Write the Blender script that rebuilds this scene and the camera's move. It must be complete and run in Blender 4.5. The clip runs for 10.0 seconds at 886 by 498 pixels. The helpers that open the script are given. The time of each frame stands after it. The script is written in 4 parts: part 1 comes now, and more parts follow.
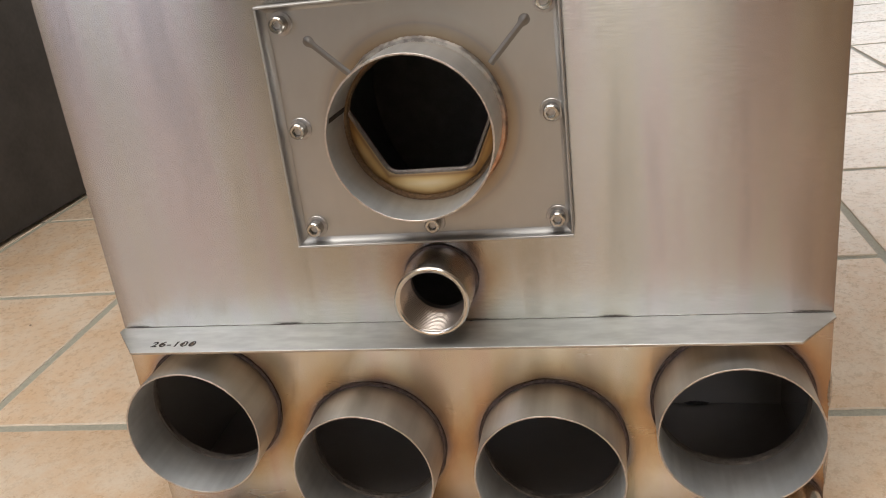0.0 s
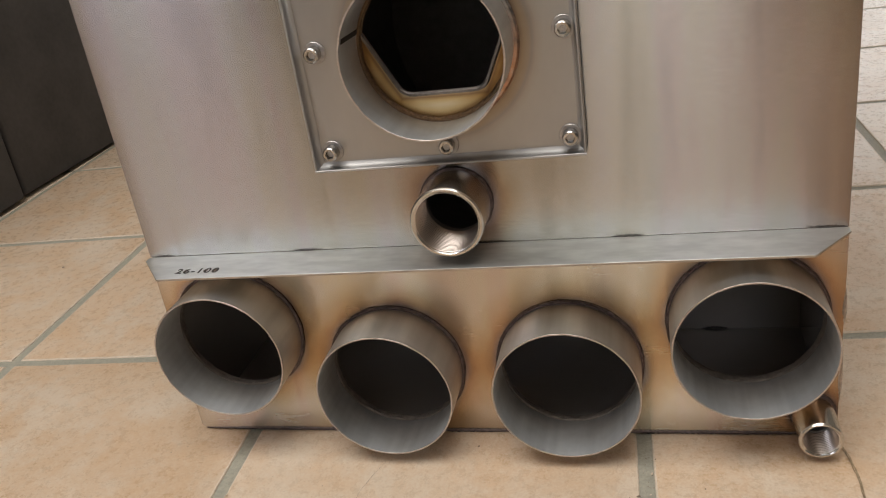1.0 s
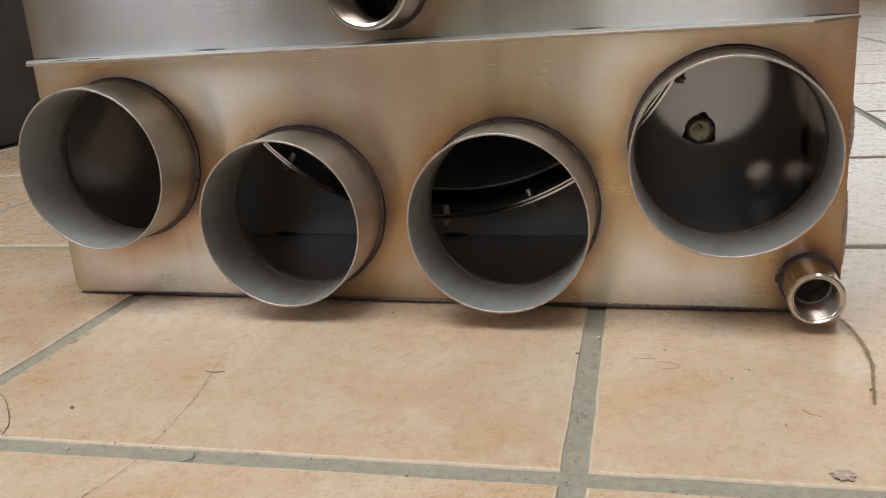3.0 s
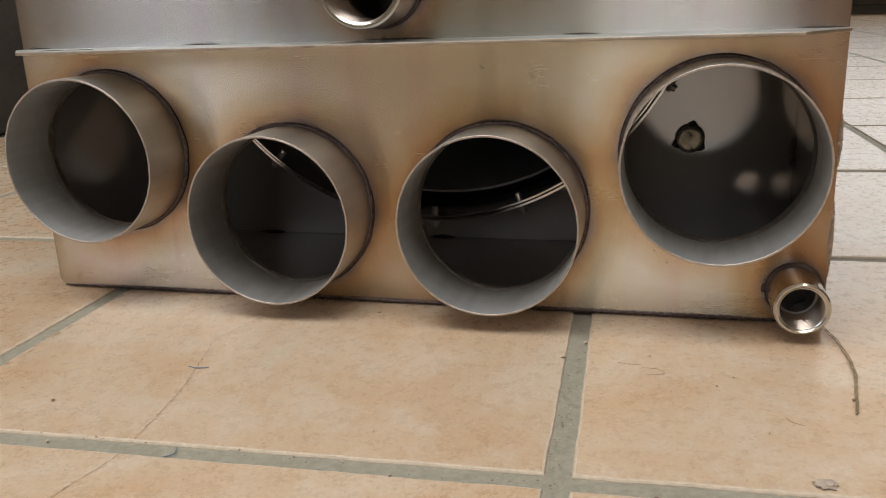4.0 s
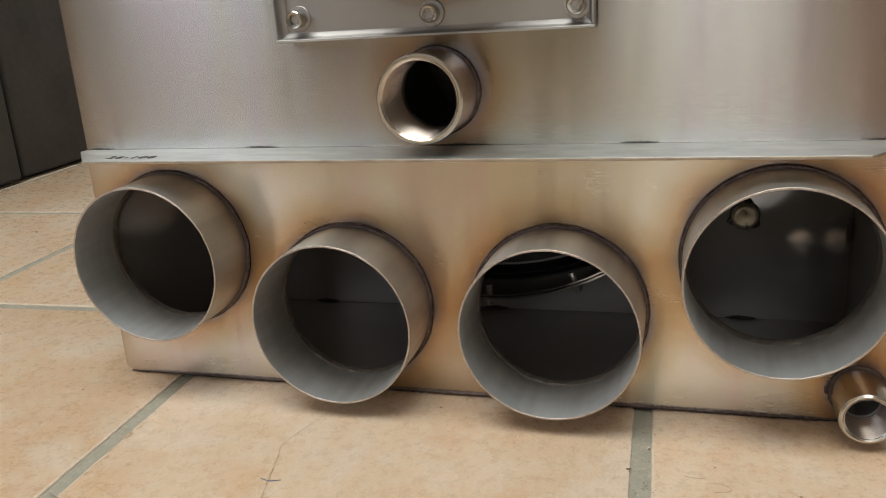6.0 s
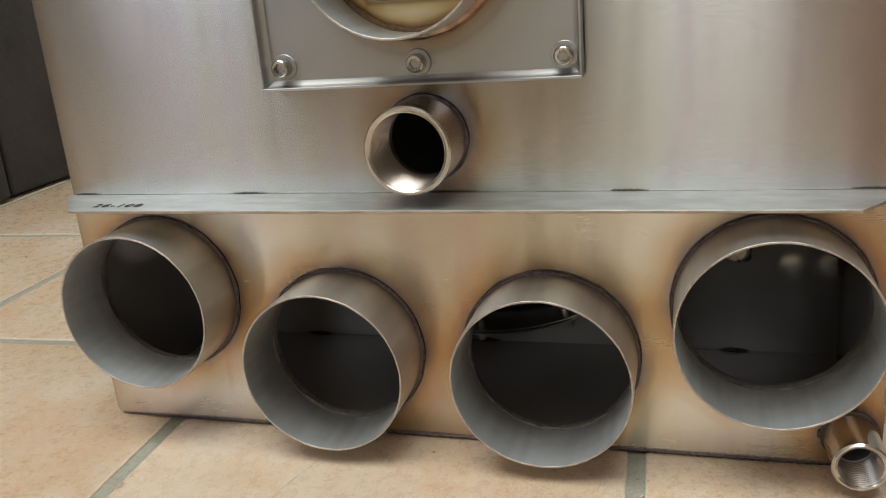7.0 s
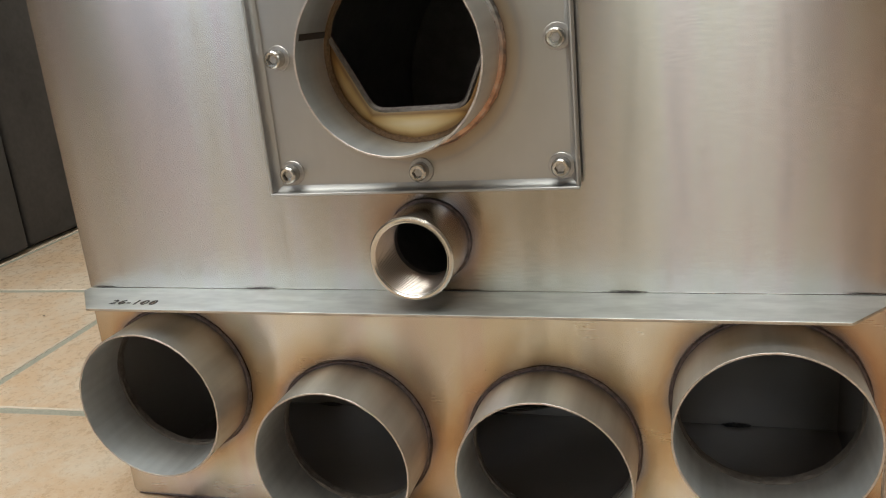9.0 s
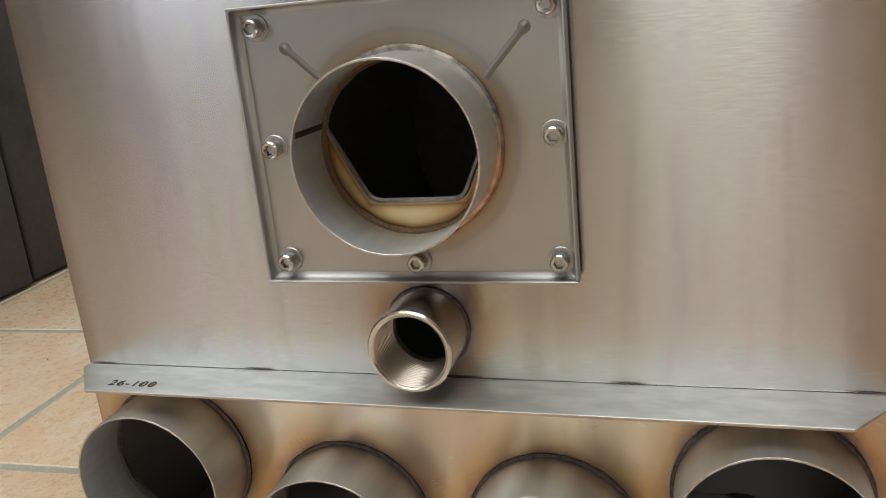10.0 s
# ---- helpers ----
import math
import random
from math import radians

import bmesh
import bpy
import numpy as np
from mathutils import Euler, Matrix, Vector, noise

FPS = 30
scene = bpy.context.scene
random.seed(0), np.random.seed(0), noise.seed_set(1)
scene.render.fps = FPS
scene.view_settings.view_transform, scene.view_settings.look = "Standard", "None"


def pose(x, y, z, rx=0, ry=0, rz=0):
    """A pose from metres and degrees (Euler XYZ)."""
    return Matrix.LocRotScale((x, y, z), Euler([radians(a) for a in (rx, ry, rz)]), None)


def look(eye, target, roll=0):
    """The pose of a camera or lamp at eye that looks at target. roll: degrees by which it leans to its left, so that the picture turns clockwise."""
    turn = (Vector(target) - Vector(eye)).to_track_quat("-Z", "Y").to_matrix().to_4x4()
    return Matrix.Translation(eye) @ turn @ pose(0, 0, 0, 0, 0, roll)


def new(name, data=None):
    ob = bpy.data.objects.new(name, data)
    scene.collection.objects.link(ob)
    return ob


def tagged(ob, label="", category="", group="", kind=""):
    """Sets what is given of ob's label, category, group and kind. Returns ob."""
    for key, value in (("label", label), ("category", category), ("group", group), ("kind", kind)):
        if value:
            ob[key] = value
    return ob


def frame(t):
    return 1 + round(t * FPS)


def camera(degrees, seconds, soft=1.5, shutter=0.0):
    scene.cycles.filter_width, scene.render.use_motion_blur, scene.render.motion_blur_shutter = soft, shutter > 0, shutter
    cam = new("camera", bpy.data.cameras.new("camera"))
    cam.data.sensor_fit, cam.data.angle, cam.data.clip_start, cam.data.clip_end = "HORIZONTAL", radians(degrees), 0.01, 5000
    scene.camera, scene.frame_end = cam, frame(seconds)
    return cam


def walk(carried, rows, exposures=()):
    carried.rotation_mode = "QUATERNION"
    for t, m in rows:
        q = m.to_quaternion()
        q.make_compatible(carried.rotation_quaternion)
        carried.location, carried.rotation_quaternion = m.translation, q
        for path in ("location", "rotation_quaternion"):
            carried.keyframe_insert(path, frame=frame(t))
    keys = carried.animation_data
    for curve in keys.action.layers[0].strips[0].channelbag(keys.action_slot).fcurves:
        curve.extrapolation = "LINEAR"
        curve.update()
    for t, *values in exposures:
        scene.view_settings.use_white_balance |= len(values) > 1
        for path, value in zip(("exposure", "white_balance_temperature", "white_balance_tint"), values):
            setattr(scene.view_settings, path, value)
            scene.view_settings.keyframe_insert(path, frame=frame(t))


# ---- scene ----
cam = camera(55.26, 10.0, soft=1.1)
PATH = [
    (0, (0.1239, -0.5407, 0.4502), (-0.0798, 0.3648, 0.0778), -7.12),
    (0.2, (0.1254, -0.5524, 0.4497), (-0.0819, 0.3348, 0.0375), -7.34),
    (0.3, (0.1258, -0.5540, 0.4481), (-0.0826, 0.3298, 0.0291), -7.23),
    (0.5, (0.1307, -0.5553, 0.4448), (-0.0910, 0.3240, 0.0233), -7.27),
    (1, (0.1344, -0.5551, 0.4310), (-0.1052, 0.3218, 0.0144), -8.96),
    (1.5, (0.1319, -0.5316, 0.3757), (-0.1107, 0.3469, -0.0357), -9.18),
    (2, (0.1559, -0.5202, 0.2639), (-0.1077, 0.3811, -0.0797), -7.78),
    (2.5, (0.1625, -0.5086, 0.2150), (-0.0932, 0.4054, -0.1000), -5.64),
    (2.7, (0.1657, -0.5096, 0.2015), (-0.0953, 0.4094, -0.0939), -4.84),
    (3.8, (0.1677, -0.5107, 0.1896), (-0.0751, 0.4182, -0.0900), -2.27),
    (4, (0.1654, -0.5104, 0.1926), (-0.0787, 0.4179, -0.0880), -2.21),
    (4.5, (0.1635, -0.5099, 0.2058), (-0.0978, 0.4155, -0.0689), -3.22),
    (5, (0.1571, -0.5078, 0.2239), (-0.1151, 0.4123, -0.0577), -3.44),
    (5.5, (0.1545, -0.5042, 0.2481), (-0.1267, 0.4097, -0.0450), -3.89),
    (5.7, (0.1494, -0.5031, 0.2563), (-0.1302, 0.4100, -0.0406), -3.76),
    (6.8, (0.1467, -0.4859, 0.2930), (-0.1300, 0.4255, -0.0117), -4.73),
    (7, (0.1490, -0.4850, 0.2988), (-0.1240, 0.4261, -0.0101), -4.63),
    (7.5, (0.1529, -0.4828, 0.3139), (-0.1245, 0.4256, 0.0010), -4.80),
    (8, (0.1553, -0.4797, 0.3296), (-0.1292, 0.4280, 0.0211), -5.25),
    (8.5, (0.1567, -0.4790, 0.3416), (-0.1314, 0.4309, 0.0433), -5.54),
    (9, (0.1583, -0.4818, 0.3538), (-0.1289, 0.4302, 0.0607), -5.54),
    (9.5, (0.1639, -0.4815, 0.3680), (-0.1248, 0.4370, 0.0978), -5.78),
    (10, (0.1625, -0.4612, 0.4027), (-0.1326, 0.4491, 0.1125), -5.78),
]
walk(cam, [(t, look(eye, target, roll)) for t, eye, target, roll in PATH], exposures=[(0.0, 0.15, 6650, 10), (0.5, -0.03, 6550, 10), (1.0, -0.10, 6650, 10), (2.0, -0.03, 6400, 8), (2.5, -0.01, 6400, 8), (4.0, -0.15, 6650, 9), (5.0, -0.16, 6750, 10), (5.5, -0.05, 6650, 8), (7.0, 0.11, 6320, 3), (8.0, 0.16, 6200, 3.5), (9.0, 0.19, 6430, 2.5), (10.0, 0.15, 6380, 4.5)])

# ---- daylight: sky outside, large windows behind the filter and behind the camera ----
world = bpy.data.worlds.new("daylight")
scene.world = world
world.use_nodes = True
wnt = world.node_tree
sky = wnt.nodes.new("ShaderNodeTexSky")
sky.sky_type, sky.sun_disc = "NISHITA", False
sky.sun_elevation, sky.sun_rotation = radians(40), radians(160)
wnt.links.new(sky.outputs[0], wnt.nodes["Background"].inputs[0])
wnt.nodes["Background"].inputs[1].default_value = 0.1


def window_light(name, m, width, height, watts, colour):
    lamp = bpy.data.lights.new(name, "AREA")
    lamp.shape, lamp.size, lamp.size_y, lamp.energy, lamp.color = "RECTANGLE", width, height, watts, colour
    ob = new(name, lamp)
    ob.matrix_world = m
    return ob


window_light("window_light_back", look((1.35, 6.38, 1.40), (1.0, 0.0, 0.5)), 2.9, 1.8, 40, (1.0, 0.97, 0.92))
window_light("window_light_front", look((-2.05, -2.9, 1.5), (-1.5, 0.0, 0.8)), 0.8, 1.5, 11.2, (0.855, 0.89, 1.0))
window_light("door_light", look((0.20, -2.9, 1.2), (0.20, 0.0, 1.0)), 0.6, 1.7, 2.6, (0.97, 0.99, 1.0))
window_light("roof_light", look((-0.3, -0.9, 2.53), (-0.3, -0.8, 0.0)), 2.2, 1.5, 69, (1.0, 0.965, 0.91))


# ---- materials ----
def nodes_of(name):
    mat = bpy.data.materials.new(name)
    mat.use_nodes = True
    nt = mat.node_tree
    return mat, nt, nt.nodes["Principled BSDF"]


def link(nt, a, b):
    nt.links.new(a, b)


def noise_node(nt, scale, detail=4.0, rough=0.55, stretch=(1, 1, 1), coords="Object", distort=0.0):
    tc = nt.nodes.new("ShaderNodeTexCoord")
    mp = nt.nodes.new("ShaderNodeMapping")
    mp.inputs["Scale"].default_value = stretch
    tx = nt.nodes.new("ShaderNodeTexNoise")
    tx.inputs["Scale"].default_value, tx.inputs["Detail"].default_value = scale, detail
    tx.inputs["Roughness"].default_value, tx.inputs["Distortion"].default_value = rough, distort
    link(nt, tc.outputs[coords], mp.inputs[0])
    link(nt, mp.outputs[0], tx.inputs["Vector"])
    return tx


def ramp(nt, fac, stops):
    cr = nt.nodes.new("ShaderNodeValToRGB")
    els = cr.color_ramp.elements
    while len(els) < len(stops):
        els.new(0.5)
    for el, (pos, col) in zip(els, stops):
        el.position, el.color = pos, (*col, 1.0) if len(col) == 3 else col
    link(nt, fac, cr.inputs[0])
    return cr.outputs[0]


def mix(nt, fac, a, b, mode="MIX"):
    mx = nt.nodes.new("ShaderNodeMix")
    mx.data_type, mx.blend_type = "RGBA", mode
    for val, sock in ((fac, mx.inputs[0]), (a, mx.inputs[6]), (b, mx.inputs[7])):
        if isinstance(val, (int, float)):
            sock.default_value = val
        elif isinstance(val, tuple):
            sock.default_value = (*val, 1.0)
        else:
            link(nt, val, sock)
    return mx.outputs[2]


def calc(nt, op, a, b=None, clamp=False):
    mt = nt.nodes.new("ShaderNodeMath")
    mt.operation, mt.use_clamp = op, clamp
    for val, sock in ((a, mt.inputs[0]), (b, mt.inputs[1])):
        if val is None:
            continue
        if isinstance(val, (int, float)):
            sock.default_value = val
        else:
            link(nt, val, sock)
    return mt.outputs[0]


def bump(nt, bsdf, height, strength, distance):
    bp = nt.nodes.new("ShaderNodeBump")
    bp.inputs["Strength"].default_value, bp.inputs["Distance"].default_value = strength, distance
    link(nt, height, bp.inputs["Height"])
    link(nt, bp.outputs[0], bsdf.inputs["Normal"])


def plain(name, colour, rough=0.5, metal=0.0, scale=40.0, vary=0.15, relief=0.0, gloss=0.5):
    """A surface with mottling at two scales."""
    mat, nt, b = nodes_of(name)
    coarse, fine = noise_node(nt, scale), noise_node(nt, scale * 9, 2)
    dark = tuple(c * (1 - vary) for c in colour)
    lite = tuple(min(1.0, c * (1 + vary)) for c in colour)
    col = ramp(nt, coarse.outputs[0], [(0.3, dark), (0.7, lite)])
    col = mix(nt, 0.25, col, ramp(nt, fine.outputs[0], [(0.35, dark), (0.65, lite)]))
    link(nt, col, b.inputs["Base Color"])
    b.inputs["Metallic"].default_value = metal
    b.inputs["Specular IOR Level"].default_value = gloss
    link(nt, calc(nt, "ADD", rough - 0.08, calc(nt, "MULTIPLY", coarse.outputs[0], 0.16)), b.inputs["Roughness"])
    if relief:
        bump(nt, b, fine.outputs[0], 0.5, relief)
    return mat


# rings of heat tint round the welded pipes: centre x, centre z, radius, reach
PIPES = [(-0.2001, 0.1010), (-0.0699, 0.0649), (0.0689, 0.0656), (0.1982, 0.1024)]
RADII, REACHES, ROOTS = (0.0538, 0.0539, 0.0542, 0.0543), (0.0447, 0.0458, 0.0466, 0.0484), (0.0022, 0.0022, 0.0018, 0.0026)
PIPE_R = 0.0535
WALL = 0.0013
LOW_Y = -0.0020
OUTLET, SOCKET, DRAIN = (0.0, 0.3204), (-0.0016, 0.2049), (0.2450, 0.0215)
HALF_W, FRONT_H, DEPTH = 0.2625, 0.64, 0.62
LEDGE_Z, LEDGE_OUT = 0.1713, 0.041


def brushed_steel(name, colour, rough, grain=(16, 1, 800), aniso=0.88, tangent=(0, 0, 1), tint_rings=(), sheen=0.0, straw=None, edge=0.0, blotch=0.05, hairs=0.32, root=0.0, streaks=0.0, metal=1.0, lines=0.0, cut=(), foot=0.0):
    """Brushed stainless sheet; tint_rings: (x, z, radius, reach) of weld heat tint; cut: lines (nx, nz, c) of a torch-cut edge."""
    mat, nt, b = nodes_of(name)
    hair = noise_node(nt, 1.0, 2, 0.5, grain)
    line = noise_node(nt, 1.0, 3, 0.6, tuple(g * 0.6 for g in grain))
    cloud = noise_node(nt, 11.0, 5, 0.6, (1.0, 1.0, 0.6))
    smear = noise_node(nt, 26.0, 5, 0.6, (0.6, 1.0, 1.4), distort=0.6)
    col = ramp(nt, cloud.outputs[0], [(0.3, tuple(c * (1 - blotch) for c in colour)), (0.7, tuple(c * (1 + blotch) for c in colour))])
    col = mix(nt, hairs, col, ramp(nt, hair.outputs[0], [(0.34, tuple(c * 0.86 for c in colour)), (0.66, tuple(min(1, c * 1.12) for c in colour))]))
    if lines:
        patchy = ramp(nt, cloud.outputs[0], [(0.35, (0.25, 0.25, 0.25)), (0.65, (1, 1, 1))])
        col = mix(nt, calc(nt, "MULTIPLY", patchy, lines), col, ramp(nt, line.outputs[0], [(0.32, tuple(c * 0.66 for c in colour)), (0.5, colour), (0.68, tuple(min(1, c * 1.36) for c in colour))]))
    col = mix(nt, calc(nt, "MULTIPLY", calc(nt, "SUBTRACT", smear.outputs[0], 0.55, True), 0.5), col, (colour[0] * 0.86, colour[1] * 0.74, colour[2] * 0.60))
    # streaky stains; the mauve and olive bands also paint in room reflections
    if streaks:
        streak = noise_node(nt, 1.0, 4, 0.55, (26, 1, 2.0), distort=0.25)
        col = mix(nt, streaks, col, ramp(nt, streak.outputs[0], [(0.30, (0.78, 0.73, 0.78)), (0.42, (1.0, 0.93, 0.97)), (0.50, (1, 1, 1)), (0.60, (0.99, 0.985, 0.91)), (0.72, (0.82, 0.81, 0.74))]), "MULTIPLY")
        drip = noise_node(nt, 1.0, 3, 0.6, (95, 1, 9.0), distort=0.35)
        col = mix(nt, calc(nt, "MULTIPLY", cloud.outputs[0], streaks * 0.75), col, ramp(nt, drip.outputs[0], [(0.30, (0.78, 0.72, 0.70)), (0.44, (1, 1, 1)), (0.58, (1, 1, 1)), (0.70, (0.90, 0.92, 0.95))]), "MULTIPLY")
    if tint_rings:
        tc = nt.nodes.new("ShaderNodeTexCoord")
        wob = noise_node(nt, 22.0, 3)
        for k, (x, z, r, reach, *power) in enumerate(tint_rings):
            dist = nt.nodes.new("ShaderNodeVectorMath")
            dist.operation = "DISTANCE"
            flat = nt.nodes.new("ShaderNodeVectorMath")
            flat.operation = "MULTIPLY"
            flat.inputs[1].default_value = (1, 0, 1)
            link(nt, tc.outputs["Object"], flat.inputs[0])
            link(nt, flat.outputs[0], dist.inputs[0])
            dist.inputs[1].default_value = (x, 0, z)
            away = calc(nt, "SUBTRACT", dist.outputs["Value"], r)
            gap = calc(nt, "DIVIDE", calc(nt, "ABSOLUTE", away), reach)
            gap = calc(nt, "ADD", gap, calc(nt, "MULTIPLY", calc(nt, "SUBTRACT", wob.outputs[0], 0.5), 0.5), True)
            tint = ramp(nt, gap, [(0.0, (0.15, 0.12, 0.13)), (0.05, (0.23, 0.18, 0.20)), (0.11, (0.37, 0.27, 0.23)), (0.22, (0.57, 0.375, 0.215)), (0.40, (0.78, 0.605, 0.42)), (0.7, (0.90, 0.83, 0.73)), (1.0, (1, 1, 1))])
            col = mix(nt, power[0] if power else 0.85, col, tint, "MULTIPLY")
            if straw and k == 0:
                burnt = calc(nt, "ADD", calc(nt, "DIVIDE", calc(nt, "MULTIPLY", away, -1.0), 0.018), calc(nt, "MULTIPLY", calc(nt, "SUBTRACT", wob.outputs[0], 0.5), 0.35), True)
                hot = ramp(nt, burnt, [(0.20, (0.34, 0.22, 0.13)), (0.33, (0.44, 0.30, 0.16)), (0.47, (0.80, 0.66, 0.44)), (0.75, (1.0, 0.96, 0.86))])
                if cut:
                    sp = nt.nodes.new("ShaderNodeSeparateXYZ")
                    link(nt, tc.outputs["Object"], sp.inputs[0])
                    off = None
                    for nx, nz, c in cut:
                        d = calc(nt, "SUBTRACT", calc(nt, "ADD", calc(nt, "MULTIPLY", sp.outputs[0], nx), calc(nt, "MULTIPLY", sp.outputs[2], nz)), c)
                        off = d if off is None else calc(nt, "MAXIMUM", off, d)
                    off = calc(nt, "ADD", calc(nt, "DIVIDE", off, 0.012), calc(nt, "MULTIPLY", calc(nt, "SUBTRACT", wob.outputs[0], 0.5), 0.3), True)
                    hot = mix(nt, 1.0, hot, ramp(nt, off, [(0.18, (0.60, 0.52, 0.46)), (0.34, (0.42, 0.30, 0.20)), (0.52, (0.84, 0.71, 0.48)), (0.85, (1, 1, 1))]), "MULTIPLY")
                col = mix(nt, calc(nt, "MULTIPLY", calc(nt, "LESS_THAN", away, -0.001), 0.9), col, mix(nt, 1.0, hot, straw, "MULTIPLY"))
    # browner and darker towards y = 0, where the pipe meets the panel
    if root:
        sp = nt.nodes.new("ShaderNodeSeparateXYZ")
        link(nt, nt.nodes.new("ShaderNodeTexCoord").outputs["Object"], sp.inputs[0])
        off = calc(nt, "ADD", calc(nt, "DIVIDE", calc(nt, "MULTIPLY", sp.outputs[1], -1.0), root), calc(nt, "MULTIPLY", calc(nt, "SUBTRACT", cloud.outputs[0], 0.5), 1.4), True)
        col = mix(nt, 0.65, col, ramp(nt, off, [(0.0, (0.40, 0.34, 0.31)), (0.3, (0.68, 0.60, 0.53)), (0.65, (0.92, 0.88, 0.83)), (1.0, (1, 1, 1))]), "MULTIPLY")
    # side edges browned to paint in a dark reflection, weaker on the left
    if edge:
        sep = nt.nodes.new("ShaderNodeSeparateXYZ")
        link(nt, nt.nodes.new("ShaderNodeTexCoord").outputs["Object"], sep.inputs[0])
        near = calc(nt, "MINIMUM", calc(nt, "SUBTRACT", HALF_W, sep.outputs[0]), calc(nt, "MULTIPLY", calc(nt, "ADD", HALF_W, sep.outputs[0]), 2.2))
        # same browning towards the foot
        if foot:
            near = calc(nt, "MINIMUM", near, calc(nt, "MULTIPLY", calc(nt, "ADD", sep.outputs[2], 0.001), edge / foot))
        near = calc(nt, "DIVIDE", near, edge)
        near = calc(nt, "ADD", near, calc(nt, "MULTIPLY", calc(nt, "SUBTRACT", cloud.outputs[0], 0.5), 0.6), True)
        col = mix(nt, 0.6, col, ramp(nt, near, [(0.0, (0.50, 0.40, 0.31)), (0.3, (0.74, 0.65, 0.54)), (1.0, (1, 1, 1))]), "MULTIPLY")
    link(nt, col, b.inputs["Base Color"])
    b.inputs["Metallic"].default_value = metal
    ro = calc(nt, "ADD", rough - 0.025, calc(nt, "MULTIPLY", hair.outputs[0], 0.012))
    ro = calc(nt, "ADD", ro, calc(nt, "MULTIPLY", calc(nt, "SUBTRACT", smear.outputs[0], 0.5), 0.06))
    link(nt, ro, b.inputs["Roughness"])
    if aniso:
        b.inputs["Anisotropic"].default_value = aniso
        tg = nt.nodes.new("ShaderNodeCombineXYZ")
        for n, v in enumerate(tangent):
            tg.inputs[n].default_value = v
        link(nt, tg.outputs[0], b.inputs["Tangent"])
    if sheen:
        bump(nt, b, hair.outputs[0], sheen, 0.0004)
    return mat


def tile_material():
    mat, nt, b = nodes_of("glazed_terracotta_tile")
    inf = nt.nodes.new("ShaderNodeObjectInfo")
    tc = nt.nodes.new("ShaderNodeTexCoord")
    shift = nt.nodes.new("ShaderNodeVectorMath")
    shift.operation = "MULTIPLY_ADD"
    link(nt, inf.outputs["Random"], shift.inputs[0])
    shift.inputs[1].default_value = (37.0, 61.0, 17.0)
    link(nt, tc.outputs["Object"], shift.inputs[2])

    def tex(scale, detail, rough, distort=0.0):
        t = nt.nodes.new("ShaderNodeTexNoise")
        t.inputs["Scale"].default_value, t.inputs["Detail"].default_value = scale, detail
        t.inputs["Roughness"].default_value, t.inputs["Distortion"].default_value = rough, distort
        link(nt, shift.outputs[0], t.inputs["Vector"])
        return t.outputs[0]

    broad, patch, grain, speck, fleck = tex(5.0, 3, 0.5, 0.4), tex(14.0, 9, 0.76, 0.4), tex(110.0, 8, 0.8), tex(520.0, 2, 0.5), tex(430.0, 3, 0.6, 0.2)
    col = ramp(nt, broad, [(0.30, (0.60, 0.415, 0.262)), (0.50, (0.645, 0.475, 0.330)), (0.72, (0.68, 0.535, 0.395))])
    col = mix(nt, calc(nt, "MULTIPLY", ramp(nt, patch, [(0.47, (0, 0, 0)), (0.60, (1, 1, 1))]), 0.75), col, (0.715, 0.625, 0.515))
    col = mix(nt, calc(nt, "MULTIPLY", ramp(nt, patch, [(0.34, (1, 1, 1)), (0.47, (0, 0, 0))]), 0.7), col, (0.60, 0.385, 0.215))
    col = mix(nt, 0.26, col, ramp(nt, grain, [(0.35, (0.55, 0.375, 0.235)), (0.65, (0.74, 0.58, 0.43))]))
    col = mix(nt, calc(nt, "MULTIPLY", calc(nt, "SUBTRACT", speck, 0.68, True), 2.5), col, (0.30, 0.20, 0.13))
    col = mix(nt, calc(nt, "MULTIPLY", ramp(nt, fleck, [(0.50, (0, 0, 0)), (0.66, (1, 1, 1))]), 0.28), col, (0.78, 0.69, 0.58))
    col = mix(nt, calc(nt, "MULTIPLY", ramp(nt, fleck, [(0.34, (1, 1, 1)), (0.48, (0, 0, 0))]), 0.26), col, (0.53, 0.36, 0.235))
    tone = calc(nt, "ADD", 0.905, calc(nt, "MULTIPLY", inf.outputs["Random"], 0.11))
    hsv = nt.nodes.new("ShaderNodeHueSaturation")
    link(nt, tone, hsv.inputs["Value"])
    link(nt, col, hsv.inputs["Color"])
    link(nt, hsv.outputs[0], b.inputs["Base Color"])
    link(nt, calc(nt, "ADD", 0.21, calc(nt, "MULTIPLY", grain, 0.14)), b.inputs["Roughness"])
    bump(nt, b, mix(nt, 0.5, grain, patch), 0.065, 0.0008)
    return mat


# lower edges of the opening cut through the outlet plate
CUT_LINES = ((-0.8865, -0.4627, -0.1115), (0.0, -1.0, -0.2892), (0.9110, -0.4125, -0.0921))
TACK_TINT = [(x, LEDGE_Z, 0.0, 0.012, 0.15) for x in (-0.250, -0.125, 0.010, 0.119, 0.248)]
STEEL = brushed_steel("brushed_stainless_sheet", (0.461, 0.447, 0.439), 0.25, grain=(150, 1, 1700), aniso=0.95, edge=0.028, hairs=0.36, lines=0.34, streaks=0.7, tint_rings=[(*SOCKET, 0.0258, 0.026, 0.72)] + TACK_TINT)
